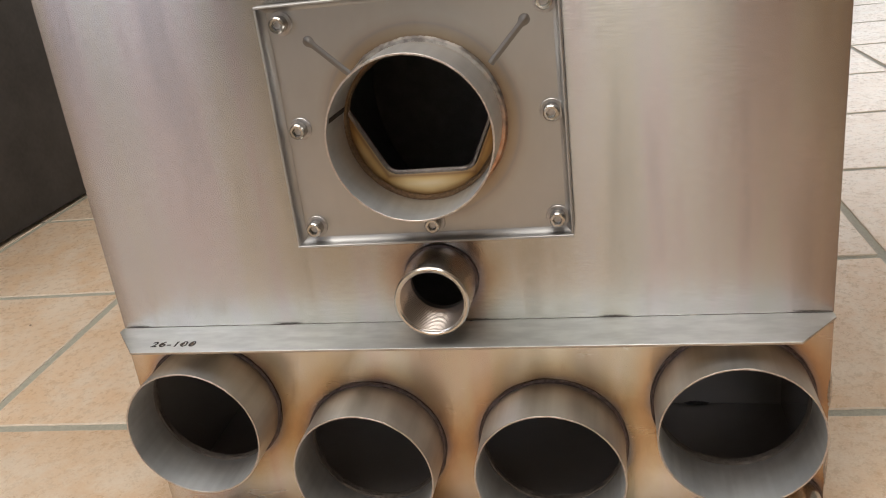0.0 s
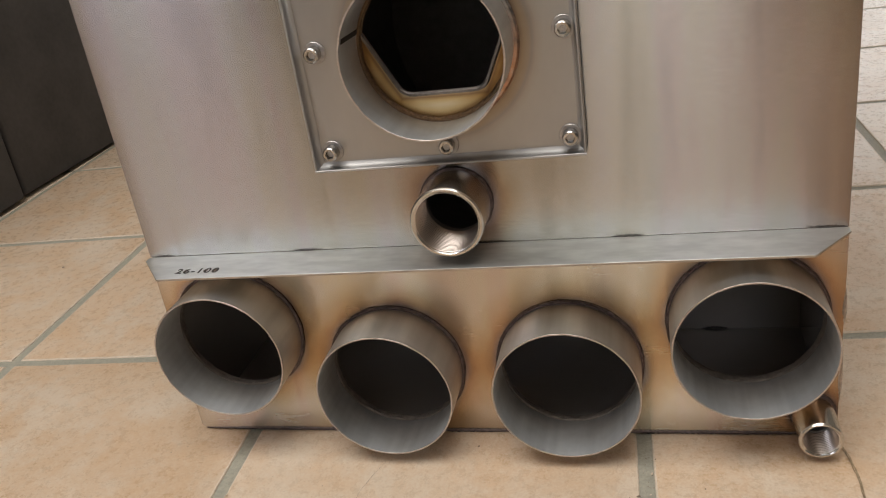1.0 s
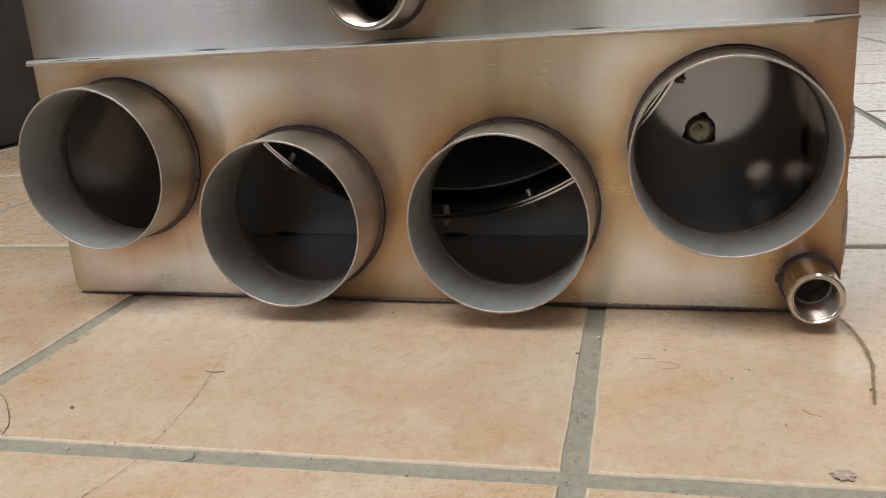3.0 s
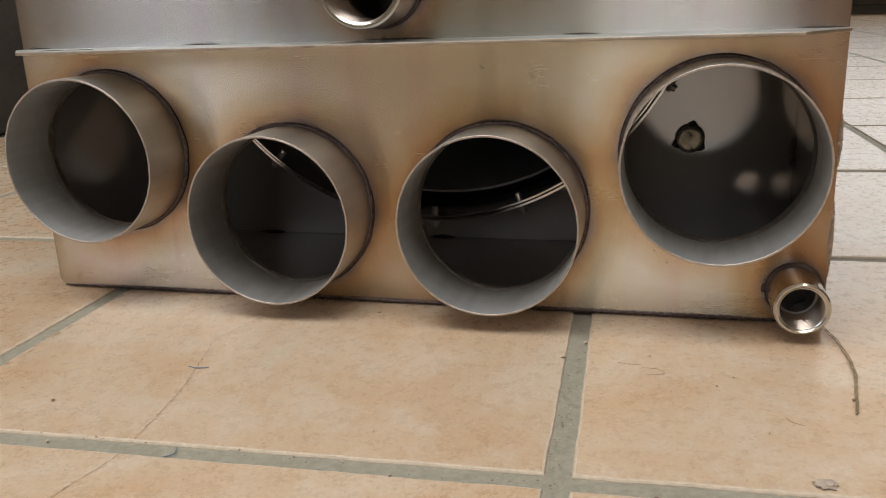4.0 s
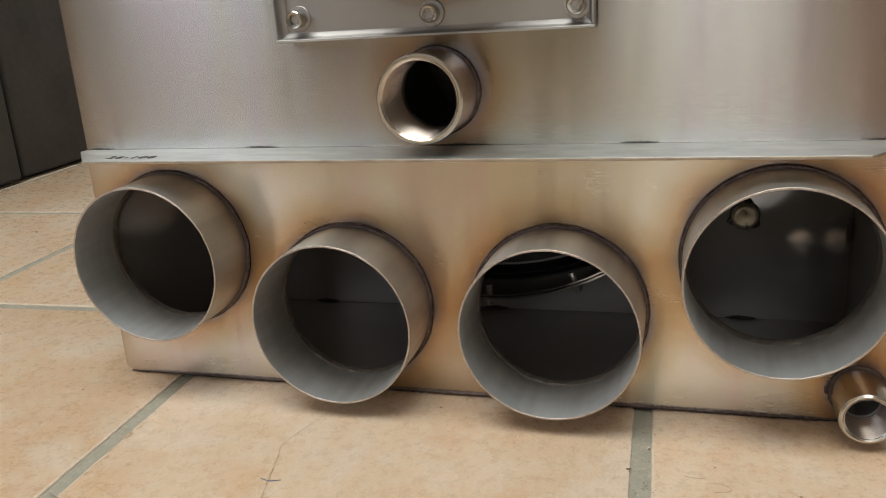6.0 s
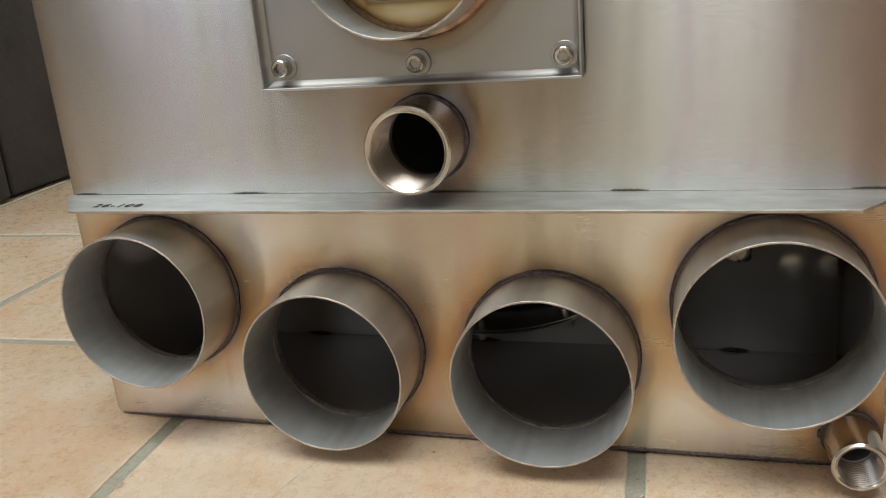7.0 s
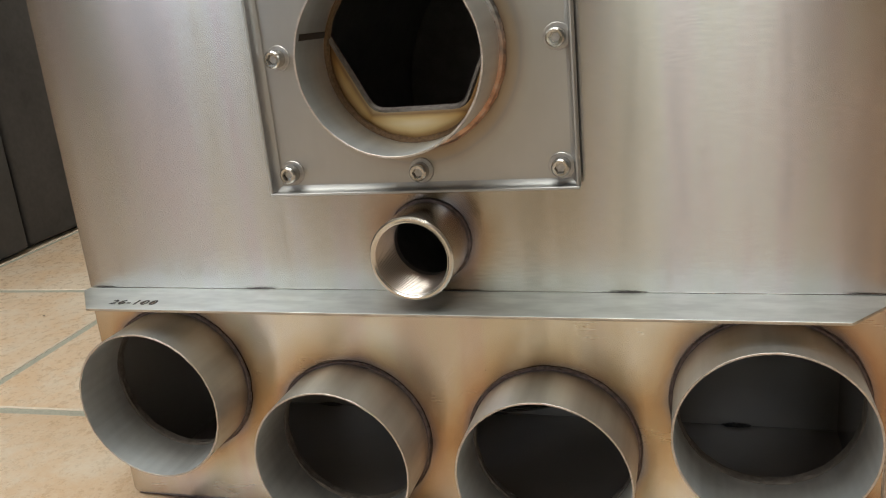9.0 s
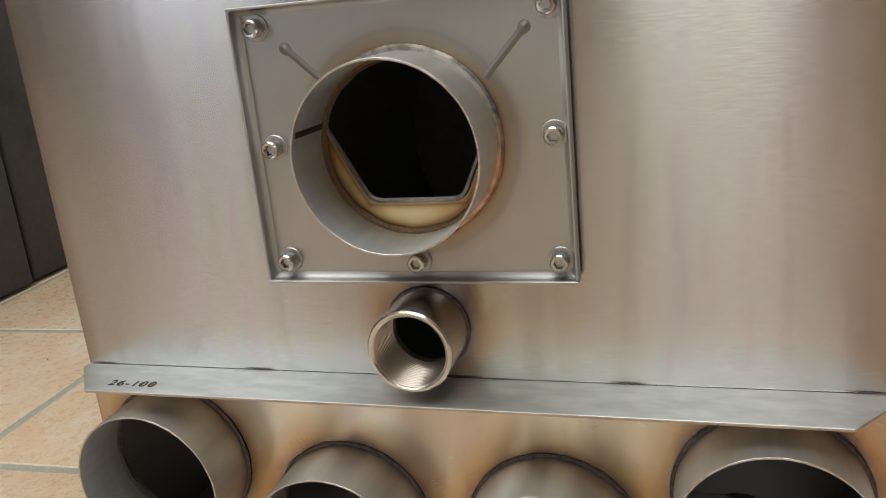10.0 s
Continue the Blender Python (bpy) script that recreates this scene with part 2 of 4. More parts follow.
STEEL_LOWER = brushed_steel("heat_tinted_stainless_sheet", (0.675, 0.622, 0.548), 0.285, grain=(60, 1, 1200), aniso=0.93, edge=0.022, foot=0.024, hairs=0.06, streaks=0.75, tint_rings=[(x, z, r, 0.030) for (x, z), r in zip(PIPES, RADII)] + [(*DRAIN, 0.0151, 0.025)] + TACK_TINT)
# shade inside the tank is put into these two darker steels
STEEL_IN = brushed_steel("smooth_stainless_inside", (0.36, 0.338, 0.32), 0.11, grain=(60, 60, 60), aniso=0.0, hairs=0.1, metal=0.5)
STEEL_BED = brushed_steel("shaded_stainless", (0.27, 0.25, 0.235), 0.45, grain=(60, 60, 60), aniso=0.0, hairs=0.1, metal=0.3)
STEEL_PLATE = brushed_steel("brushed_stainless_plate", (0.405, 0.398, 0.392), 0.40, grain=(500, 500, 9), aniso=0.0, hairs=0.03, blotch=0.09, tint_rings=[(*OUTLET, PIPE_R, 0.014), (*OUTLET, PIPE_R + 0.0115, 0.0075, 0.22), (*OUTLET, PIPE_R, 0.04, 0.10)], straw=(0.66, 0.595, 0.45), cut=CUT_LINES)
STEEL_RIM = brushed_steel("folded_rim_steel", (0.41, 0.403, 0.397), 0.56, grain=(500, 500, 9), aniso=0.0, hairs=0.03, blotch=0.12)
STEEL_LEDGE = brushed_steel("stainless_ledge", (0.70, 0.717, 0.70), 0.50, grain=(45, 120, 120), aniso=0.0, hairs=0.65, blotch=0.2)
# ledge edge painted with the tan that it mirrors from the floor
LEDGE_CUT = plain("floor_tinted_edge", (0.46, 0.40, 0.34), 0.55, 1.0, 70.0, 0.3)
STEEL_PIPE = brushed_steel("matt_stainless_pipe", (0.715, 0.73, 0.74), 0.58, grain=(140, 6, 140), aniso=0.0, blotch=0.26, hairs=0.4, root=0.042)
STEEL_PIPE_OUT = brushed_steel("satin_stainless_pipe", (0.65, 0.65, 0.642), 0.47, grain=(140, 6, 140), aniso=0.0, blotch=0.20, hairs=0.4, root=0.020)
STEEL_CUT = plain("sawn_steel_edge", (0.50, 0.45, 0.42), 0.5, 1.0, 400.0, 0.3)
STEEL_TURNED = brushed_steel("turned_stainless", (0.62, 0.595, 0.565), 0.22, grain=(200, 900, 200), aniso=0.0, hairs=0.15)
THREAD = brushed_steel("threaded_stainless", (0.52, 0.455, 0.415), 0.31, grain=(200, 900, 200), aniso=0.0, hairs=0.15)
STEEL_BOLT = plain("bright_bolt_steel", (0.46, 0.44, 0.415), 0.24, 1.0, 300.0, 0.10)
WELD = plain("weld_bead", (0.14, 0.108, 0.105), 0.42, 1.0, 420.0, 0.5, 0.0006)
ROOT = plain("scaled_weld_root", (0.12, 0.10, 0.085), 0.6, 0.6, 260.0, 0.5, 0.0005)
WELD_BRIGHT = plain("weld_bead_bright", (0.52, 0.45, 0.40), 0.36, 1.0, 420.0, 0.35, 0.0006)


def copper_weld():
    """A silver weld bead that turns coppery along its lower right run."""
    mat, nt, b = nodes_of("copper_tinted_weld")
    sp = nt.nodes.new("ShaderNodeSeparateXYZ")
    link(nt, nt.nodes.new("ShaderNodeTexCoord").outputs["Object"], sp.inputs[0])
    spot = noise_node(nt, 90.0, 3, 0.6)
    along = calc(nt, "SUBTRACT", sp.outputs[0], calc(nt, "MULTIPLY", calc(nt, "SUBTRACT", sp.outputs[2], OUTLET[1]), 0.7))
    along = calc(nt, "ADD", calc(nt, "DIVIDE", calc(nt, "SUBTRACT", along, 0.035), 0.03), calc(nt, "MULTIPLY", calc(nt, "SUBTRACT", spot.outputs[0], 0.5), 3.0), True)
    plain_bead = ramp(nt, spot.outputs[0], [(0.35, (0.22, 0.20, 0.19)), (0.6, (0.52, 0.49, 0.46))])
    hot_bead = ramp(nt, spot.outputs[0], [(0.35, (0.30, 0.16, 0.10)), (0.5, (0.52, 0.30, 0.20)), (0.65, (0.58, 0.42, 0.33))])
    link(nt, mix(nt, along, plain_bead, hot_bead), b.inputs["Base Color"])
    b.inputs["Metallic"].default_value, b.inputs["Roughness"].default_value = 1.0, 0.36
    return mat


WELD_COPPER = copper_weld()
WELD_BROWN = plain("brown_weld_bead", (0.15, 0.098, 0.06), 0.46, 1.0, 420.0, 0.4, 0.0006)
WELD_GREY = plain("weld_edge_grey", (0.42, 0.40, 0.39), 0.45, 1.0, 300.0, 0.25)
HEX_EDGE = plain("rolled_edge_steel", (0.18, 0.16, 0.15), 0.48, 1.0, 300.0, 0.3)
# darker than the plate: shadow along the ribs put into their colour
RIB = brushed_steel("shaded_rib_steel", (0.20, 0.188, 0.178), 0.55, grain=(90, 90, 90), aniso=0.0)
# the plug's mirrored tan is put into its base colour
PLUG = plain("tan_plug_steel", (0.52, 0.44, 0.32), 0.30, 0.7, 120.0, 0.35, 0.0008)
BURN_DARK = plain("burnt_spot_dark_strip", (0.045, 0.038, 0.035), 0.6, 0.3, 300.0, 0.4)
DRUM = plain("dark_grey_drum_plastic", (0.20, 0.205, 0.20), 0.6, 0.0, 60.0, 0.2)
GASKET = plain("black_rubber_gasket", (0.04, 0.042, 0.04), 0.6, 0.0, 90.0, 0.3)
TILE = tile_material()
TILE_EDGE = plain("worn_pale_tile_edge", (0.64, 0.54, 0.435), 0.65, 0.0, 260.0, 0.15)
GROUT = plain("grey_grout", (0.38, 0.365, 0.30), 0.50, 0.0, 330.0, 0.24, 0.0012, 0.5)
PLASTER = plain("cream_wall_paint", (0.36, 0.345, 0.31), 0.85, 0.0, 6.0, 0.05, 0.0008)
WHITE = plain("white_ceiling_paint", (0.80, 0.79, 0.76), 0.9, 0.0, 5.0, 0.03)
CHARCOAL = plain("charcoal_cabinet_laminate", (0.060, 0.056, 0.054), 0.55, 0.0, 14.0, 0.25, 0.0003, 0.25)
BLACK = plain("black_plinth", (0.008, 0.008, 0.008), 0.6, 0.0, 30.0, 0.3)
WOOD = plain("oak_wood", (0.30, 0.18, 0.09), 0.5, 0.0, 9.0, 0.3)
DARKWOOD = plain("dark_brown_wood", (0.045, 0.032, 0.024), 0.45, 0.0, 9.0, 0.3)
DARKCLOTH = plain("dark_brown_cloth", (0.05, 0.038, 0.032), 0.9, 0.0, 40.0, 0.25)
OLIVECLOTH = plain("olive_linen", (0.29, 0.262, 0.165), 0.9, 0.0, 40.0, 0.2)
FRAME = plain("white_window_frame", (0.75, 0.75, 0.73), 0.4, 0.0, 8.0, 0.04)
MARK = plain("stamped_mark", (0.05, 0.045, 0.042), 0.6, 0.5, 300.0, 0.4)
SMUDGE = plain("brown_scorch", (0.16, 0.115, 0.085), 0.7, 0.4, 400.0, 0.6)
CRACK = plain("dirty_crack", (0.19, 0.125, 0.08), 0.9, 0.0, 120.0, 0.4)
CHIP = plain("bare_tile_body", (0.52, 0.39, 0.27), 0.95, 0.0, 420.0, 0.5, 0.001)
DUST = plain("dark_grit", (0.20, 0.145, 0.105), 0.9, 0.0, 200.0, 0.6)
HAIR = plain("brown_hair", (0.21, 0.16, 0.12), 0.6, 0.0, 90.0, 0.3)
BLUE = plain("blue_fibre", (0.17, 0.22, 0.32), 0.7, 0.0, 90.0, 0.3)
TWINE = plain("frayed_twine", (0.33, 0.25, 0.16), 0.85, 0.0, 260.0, 0.5, 0.0006)
FLUFF = plain("grey_lint", (0.50, 0.42, 0.36), 0.95, 0.0, 160.0, 0.3)


# ---- mesh helpers ----
def part(name, bm, material, parent=None, label="", smooth=False):
    """Links a bmesh as one mesh object under its thing or part."""
    me = bpy.data.meshes.new(name)
    bmesh.ops.recalc_face_normals(bm, faces=bm.faces)
    if smooth:
        for f in bm.faces:
            f.smooth = True
        for e in bm.edges:
            if len(e.link_faces) == 2 and e.calc_face_angle(0.0) > radians(35):
                e.smooth = False
    bm.to_mesh(me)
    bm.free()
    me.materials.append(material)
    ob = new(name, me)
    ob.parent = parent
    if label:
        tagged(ob, label)
    return ob


def thing(name, at, label, category, group="", kind=""):
    ob = new(name)
    ob.empty_display_size = 0.05
    ob.location = at
    return tagged(ob, label, category, group, kind)


def under(parent, ob):
    """Keeps world coordinates for a mesh under a thing that stands elsewhere."""
    ob.parent = parent
    ob.matrix_parent_inverse = Matrix.Translation(-parent.location)
    return ob


def box(bm, x0, x1, y0, y1, z0, z1, bevel=0.0, segs=2):
    made = bmesh.ops.create_cube(bm, size=1.0)["verts"]
    for v in made:
        v.co = Vector(((x0 + x1) / 2 + v.co.x * (x1 - x0), (y0 + y1) / 2 + v.co.y * (y1 - y0), (z0 + z1) / 2 + v.co.z * (z1 - z0)))
    if bevel:
        edges = list({e for v in made for e in v.link_edges})
        bmesh.ops.bevel(bm, geom=edges, offset=bevel, segments=segs, affect="EDGES", profile=0.5)
    return bm


def boxed(*a, **k):
    return box(bmesh.new(), *a, **k)


def circle(cx, cz, r, n=64, turn=0.0):
    return [(cx + r * math.cos(turn + 2 * math.pi * i / n), cz + r * math.sin(turn + 2 * math.pi * i / n)) for i in range(n)]


def sheet(outline, holes, y0, y1):
    """An upright sheet between y0 and y1: an outline in x, z with holes through it."""
    from mathutils.geometry import delaunay_2d_cdt
    pts, edges, inner = [], [], []
    for k, loop in enumerate([outline, *holes]):
        n0 = len(pts)
        pts += [Vector(p) for p in loop]
        edges += [(n0 + i, n0 + (i + 1) % len(loop)) for i in range(len(loop))]
    vs, es, fs, *_ = delaunay_2d_cdt(pts, edges, [], 1, 1e-7)

    def inside(p, loop):
        hit = False
        for (ax, az), (bx, bz) in zip(loop, loop[1:] + loop[:1]):
            if (az > p[1]) != (bz > p[1]) and p[0] < (bx - ax) * (p[1] - az) / (bz - az) + ax:
                hit = not hit
        return hit

    bm = bmesh.new()
    front = [bm.verts.new((v.x, y0, v.y)) for v in vs]
    back = [bm.verts.new((v.x, y1, v.y)) for v in vs]
    count = {}
    for f in fs:
        mid = sum((vs[i] for i in f), Vector((0, 0))) / len(f)
        if any(inside(mid, list(h)) for h in holes) or not inside(mid, list(outline)):
            continue
        bm.faces.new([front[i] for i in f])
        bm.faces.new([back[i] for i in reversed(f)])
        for a, b in zip(f, f[1:] + f[:1]):
            key = (min(a, b), max(a, b))
            count[key] = count.get(key, 0) + 1
    for (a, b), n in count.items():
        if n == 1:
            bm.faces.new([front[a], front[b], back[b], back[a]])
    for v in list(bm.verts):
        if not v.link_faces:
            bm.verts.remove(v)
    return bm


def lathe(profile, cx, cz, n=72, wobble=0.0, closed=True):
    """Turns a profile of (radius, y) about an axis along y."""
    bm = bmesh.new()
    rings = []
    for i in range(n):
        a = 2 * math.pi * i / n
        ring = []
        for k, (r, y) in enumerate(profile):
            rr = r
            if wobble:
                rr += wobble * noise.noise(Vector((math.cos(a) * 9 + cx * 50, math.sin(a) * 9 + cz * 50, k * 0.7)))
            ring.append(bm.verts.new((cx + rr * math.cos(a), y, cz + rr * math.sin(a))))
        rings.append(ring)
    m = len(profile)
    for i in range(n):
        for k in range(m if closed else m - 1):
            bm.faces.new([rings[i][k], rings[(i + 1) % n][k], rings[(i + 1) % n][(k + 1) % m], rings[i][(k + 1) % m]])
    return bm


def tube(bm, pts, radius, n=6):
    """A thin round strand through points."""
    pts = [Vector(p) for p in pts]
    rings = []
    for i, p in enumerate(pts):
        d = (pts[min(i + 1, len(pts) - 1)] - pts[max(i - 1, 0)]).normalized()
        s = d.cross(Vector((0.13, 0.21, 0.97))).normalized()
        t = d.cross(s)
        r = radius(i / (len(pts) - 1)) if callable(radius) else radius
        rings.append([bm.verts.new(p + r * (math.cos(2 * math.pi * k / n) * s + math.sin(2 * math.pi * k / n) * t)) for k in range(n)])
    for a, b in zip(rings, rings[1:]):
        for k in range(n):
            bm.faces.new([a[k], a[(k + 1) % n], b[(k + 1) % n], b[k]])
    bm.faces.new(rings[0])
    bm.faces.new(rings[-1])
    return bm


def smooth_line(pts, n=8):
    """A rounded line through points."""
    pts = [Vector(p) for p in pts]
    out = []
    for i in range(len(pts) - 1):
        p0, p1, p2, p3 = pts[max(i - 1, 0)], pts[i], pts[i + 1], pts[min(i + 2, len(pts) - 1)]
        for k in range(n):
            t = k / n
            out.append(0.5 * ((2 * p1) + (p2 - p0) * t + (2 * p0 - 5 * p1 + 4 * p2 - p3) * t * t + (3 * p1 - p0 - 3 * p2 + p3) * t ** 3))
    return out + [pts[-1]]


def bead(name, cx, cz, r, thick, y, material, parent, lumps=90, seed=0, arc=(0.0, 1.0), label=""):
    """A weld bead: a ring of overlapping ripples."""
    bm = bmesh.new()
    n, m = lumps * 3, 6
    full = arc == (0.0, 1.0)
    rings = []
    for i in range(n if full else n + 1):
        a = 2 * math.pi * (arc[0] + (arc[1] - arc[0]) * i / n)
        h = thick * (0.90 + 0.10 * abs(math.sin(math.pi * i / 3)) + 0.25 * noise.noise(Vector((math.cos(a) * 6, math.sin(a) * 6, seed * 3.1))))
        ring = []
        for k in range(m):
            b = 2 * math.pi * k / m
            rr = r + h * math.cos(b)
            ring.append(bm.verts.new((cx + rr * math.cos(a), y - h * 0.8 * math.sin(b), cz + rr * math.sin(a))))
        rings.append(ring)
    for i in range(n):
        a, b = rings[i], rings[(i + 1) % len(rings)]
        for k in range(m):
            bm.faces.new([a[k], a[(k + 1) % m], b[(k + 1) % m], b[k]])
    return part(name, bm, material, parent, label, smooth=True)


def stitch(name, p, q, w, material, parent, seed=0):
    """A short lumpy run of weld from p to q."""
    p, q = Vector(p), Vector(q)
    n = max(6, int((q - p).length / 0.0012))
    bm = bmesh.new()
    tube(bm, [p.lerp(q, i / n) + Vector((0, 0.0006 * noise.noise(Vector((i * 0.6, seed, 1))), 0.0006 * noise.noise(Vector((i * 0.6, seed, 7))))) for i in range(n + 1)],
         lambda t: w * (0.25 + 0.75 * math.sin(math.pi * min(1, max(0, t))) ** 1.1) * (0.85 + 0.3 * noise.noise(Vector((t * n * 0.8, seed, 3)))), 6)
    return part(name, bm, material, parent, smooth=True)


# ---- the room ----
X0, X1, Y0, Y1, H = -3.0, 3.2, -3.0, 6.5, 2.5


def room_wall(name, axis, at, lo, hi, opening=None, outward=0.2, door=None):
    """A wall 0.2 m thick along x (axis y) or along y (axis x), with an opening (lo, hi, sill, head)."""
    outline = [(lo, 0.0), (hi, 0.0), (hi, H), (lo, H)]
    holes = [[(opening[0], opening[2]), (opening[1], opening[2]), (opening[1], opening[3]), (opening[0], opening[3])]] if opening else []
    if door:
        holes.append([(door[0], door[2]), (door[1], door[2]), (door[1], door[3]), (door[0], door[3])])
    bm = sheet(outline, holes, 0.0, outward)
    ob = part(name, bm, PLASTER)
    if axis == "y":
        ob.location = (0, at, 0)
    else:
        ob.rotation_euler, ob.location = (0, 0, radians(90)), (at, 0, 0)
    return tagged(ob, "plain cream painted plaster wall of the room", "wall", kind="structure")


room_wall("wall_north", "y", Y1, X0 - 0.2, X1 + 0.2, (-0.15, 2.85, 0.45, 2.35))
room_wall("wall_south", "y", Y0, X0 - 0.2, X1 + 0.2, (-2.5, -1.6, 0.75, 2.25), -0.2, (-0.13, 0.53, 0.02, 2.1))
room_wall("wall_east", "x", X1, Y0, Y1, None, -0.2)
room_wall("wall_west", "x", X0, Y0, Y1, None, 0.2)
bm = bmesh.new()
for x0, x1, y0, y1 in ((X0 - 0.2, X1 + 0.2, Y0 - 0.2, -1.7), (X0 - 0.2, X1 + 0.2, -0.1, Y1 + 0.2), (X0 - 0.2, -1.4, -1.7, -0.1), (0.8, X1 + 0.2, -1.7, -0.1)):
    box(bm, x0, x1, y0, y1, H, H + 0.15)
tagged(part("ceiling", bm, WHITE), "plain white painted ceiling with a roof light", "ceiling", kind="structure")
floor = tagged(part("floor", boxed(X0 - 0.2, X1 + 0.2, Y0 - 0.2, Y1 + 0.2, -0.12, -0.0016), GROUT), "peach glazed square floor tiles with wide grey grout joints", "floor", kind="structure")

# ---- the stainless drum filter ----
filt = thing("drum_filter", (0, 0, 0), "brushed stainless steel filter tank with welded pipe stubs on tiles", "filter tank")
W = HALF_W
T = 0.002
hexagon = [(-0.0490, 0.3348), (-0.0252, 0.2892), (0.0299, 0.2892), (0.0505, 0.3347)] + [(0.0508 * math.cos(radians(a)), 0.3206 + 0.0508 * math.sin(radians(a))) for a in range(22, 161, 14)]


def rounded(loop, r, n=4):
    """Rounds the corners of a loop."""
    out = []
    for i, p in enumerate(loop):
        p, a, b = Vector(p), Vector(loop[i - 1]), Vector(loop[(i + 1) % len(loop)])
        u, v = p + (a - p).normalized() * r, p + (b - p).normalized() * r
        for k in range(n + 1):
            t = k / n
            out.append(tuple((1 - t) ** 2 * u + 2 * t * (1 - t) * p + t * t * v))
    return out


hexagon = rounded(hexagon[:4], 0.007)[5:15] + hexagon[3:] + hexagon[:1]
lower_outline = [(-W, 0.006), (-W + 0.002, 0.003), (-W + 0.006, 0.0015), (W, 0.0015), (W, LEDGE_Z - 0.0021), (-W, LEDGE_Z - 0.0021)]
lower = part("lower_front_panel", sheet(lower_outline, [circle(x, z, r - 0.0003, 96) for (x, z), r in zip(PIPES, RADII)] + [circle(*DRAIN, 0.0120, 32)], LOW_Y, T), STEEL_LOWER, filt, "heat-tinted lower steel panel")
upper = part("upper_front_panel", sheet([(-W, LEDGE_Z), (W, LEDGE_Z), (W, FRONT_H), (-W, FRONT_H)], [circle(*SOCKET, 0.0222, 48), circle(0.0, 0.334, 0.066, 40)], 0.0, T), STEEL, filt, "brushed upper steel panel")
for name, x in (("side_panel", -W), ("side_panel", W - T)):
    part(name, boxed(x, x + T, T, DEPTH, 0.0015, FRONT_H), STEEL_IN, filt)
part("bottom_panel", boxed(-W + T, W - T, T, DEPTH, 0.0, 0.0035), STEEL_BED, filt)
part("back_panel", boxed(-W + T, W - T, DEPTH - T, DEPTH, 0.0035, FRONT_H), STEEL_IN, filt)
part("lid", boxed(-W - 0.004, W + 0.004, -0.004, DEPTH + 0.004, FRONT_H, FRONT_H + 0.012, bevel=0.003), STEEL, filt)

# inner wall with the round drum opening and its bolted ring
RING = (-0.0040, 0.2295, 0.1948)
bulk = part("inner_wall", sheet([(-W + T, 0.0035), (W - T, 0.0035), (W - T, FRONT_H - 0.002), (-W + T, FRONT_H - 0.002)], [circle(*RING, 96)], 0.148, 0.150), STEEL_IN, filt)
part("drum_band", lathe([(RING[2] + 0.0026, 0.1478), (RING[2] + 0.0026, 0.1000), (RING[2] + 0.0042, 0.1000), (RING[2] + 0.0042, 0.1478)], RING[0], RING[1], 160), STEEL_TURNED, filt, "bright clamp band round the drum opening", smooth=True)
part("drum_band", lathe([(RING[2], 0.1478), (RING[2], 0.0985), (RING[2] + 0.0012, 0.0985), (RING[2] + 0.0012, 0.1478)], RING[0], RING[1], 160), STEEL_TURNED, filt, smooth=True)
part("drum", lathe([(0.188, 0.151), (0.188, 0.56), (0.0001, 0.56), (0.0001, 0.558), (0.186, 0.558), (0.186, 0.151)], RING[0], RING[1], 64), DRUM, filt, "dark grey drum", smooth=True)


def radial_bolt(a):
    """A bolt through the clamp band, pointing at its axis."""
    bm = bmesh.new()
    d = Vector((math.cos(a), 0, math.sin(a)))
    at = Vector((RING[0], 0.1075, RING[1]))
    tube(bm, [at + d * (RING[2] - 0.0054), at + d * (RING[2] - 0.005), at + d * RING[2]], 0.0026, 10)
    b = part("band_bolt", bm, STEEL_IN, filt, smooth=True)
    bm = bmesh.new()
    tube(bm, [at + d * (RING[2] + 0.0043), at + d * (RING[2] + 0.0083)], 0.0044, 6)
    tube(bm, [at + d * (RING[2] + 0.0083), at + d * (RING[2] + 0.0108)], 0.0026, 8)
    part("nut", bm, STEEL_IN, b)


for i in range(18):
    radial_bolt(radians(-89.5 + i * 20))
nut = part("welded_plug", lathe([(0.0001, 0.1478), (0.0001, 0.1412), (0.0040, 0.1409), (0.0062, 0.1400), (0.0076, 0.1402), (0.0088, 0.1412), (0.0095, 0.1430), (0.0095, 0.1478)], 0.187, 0.0873, 32), PLUG, filt, "welded plug with reflected tan in its colour", smooth=True)
for a in (80, 205, 320):
    stitch("weld_spot", (0.187 + 0.0110 * math.cos(radians(a - 18)), 0.1465, 0.0873 + 0.0110 * math.sin(radians(a - 18))), (0.187 + 0.0110 * math.cos(radians(a + 18)), 0.1465, 0.0873 + 0.0110 * math.sin(radians(a + 18))), 0.0037, BURN_DARK, nut, a)
bead("weld_ring", 0.187, 0.0873, 0.0100, 0.0010, 0.1466, BURN_DARK, nut, 40, 51)
for x in (-0.16, -0.0065, 0.1875):
    stitch("weld_spot", (x - 0.011, 0.1472, 0.0045), (x + 0.011, 0.1472, 0.0045), 0.0024, BURN_DARK, bulk, x * 100)
stitch("inner_seam", (-W + 0.004, 0.1474, 0.0042), (W - 0.004, 0.1474, 0.0042), 0.00026, BURN_DARK, bulk, 3)
stitch("inner_seam", (W - 0.0028, 0.1474, 0.006), (W - 0.0028, 0.1474, 0.30), 0.0002, WELD, bulk, 4)
stitch("weld_spot", (W - 0.0035, 0.1465, 0.066), (W - 0.0035, 0.1465, 0.088), 0.0022, WELD, bulk, 77)

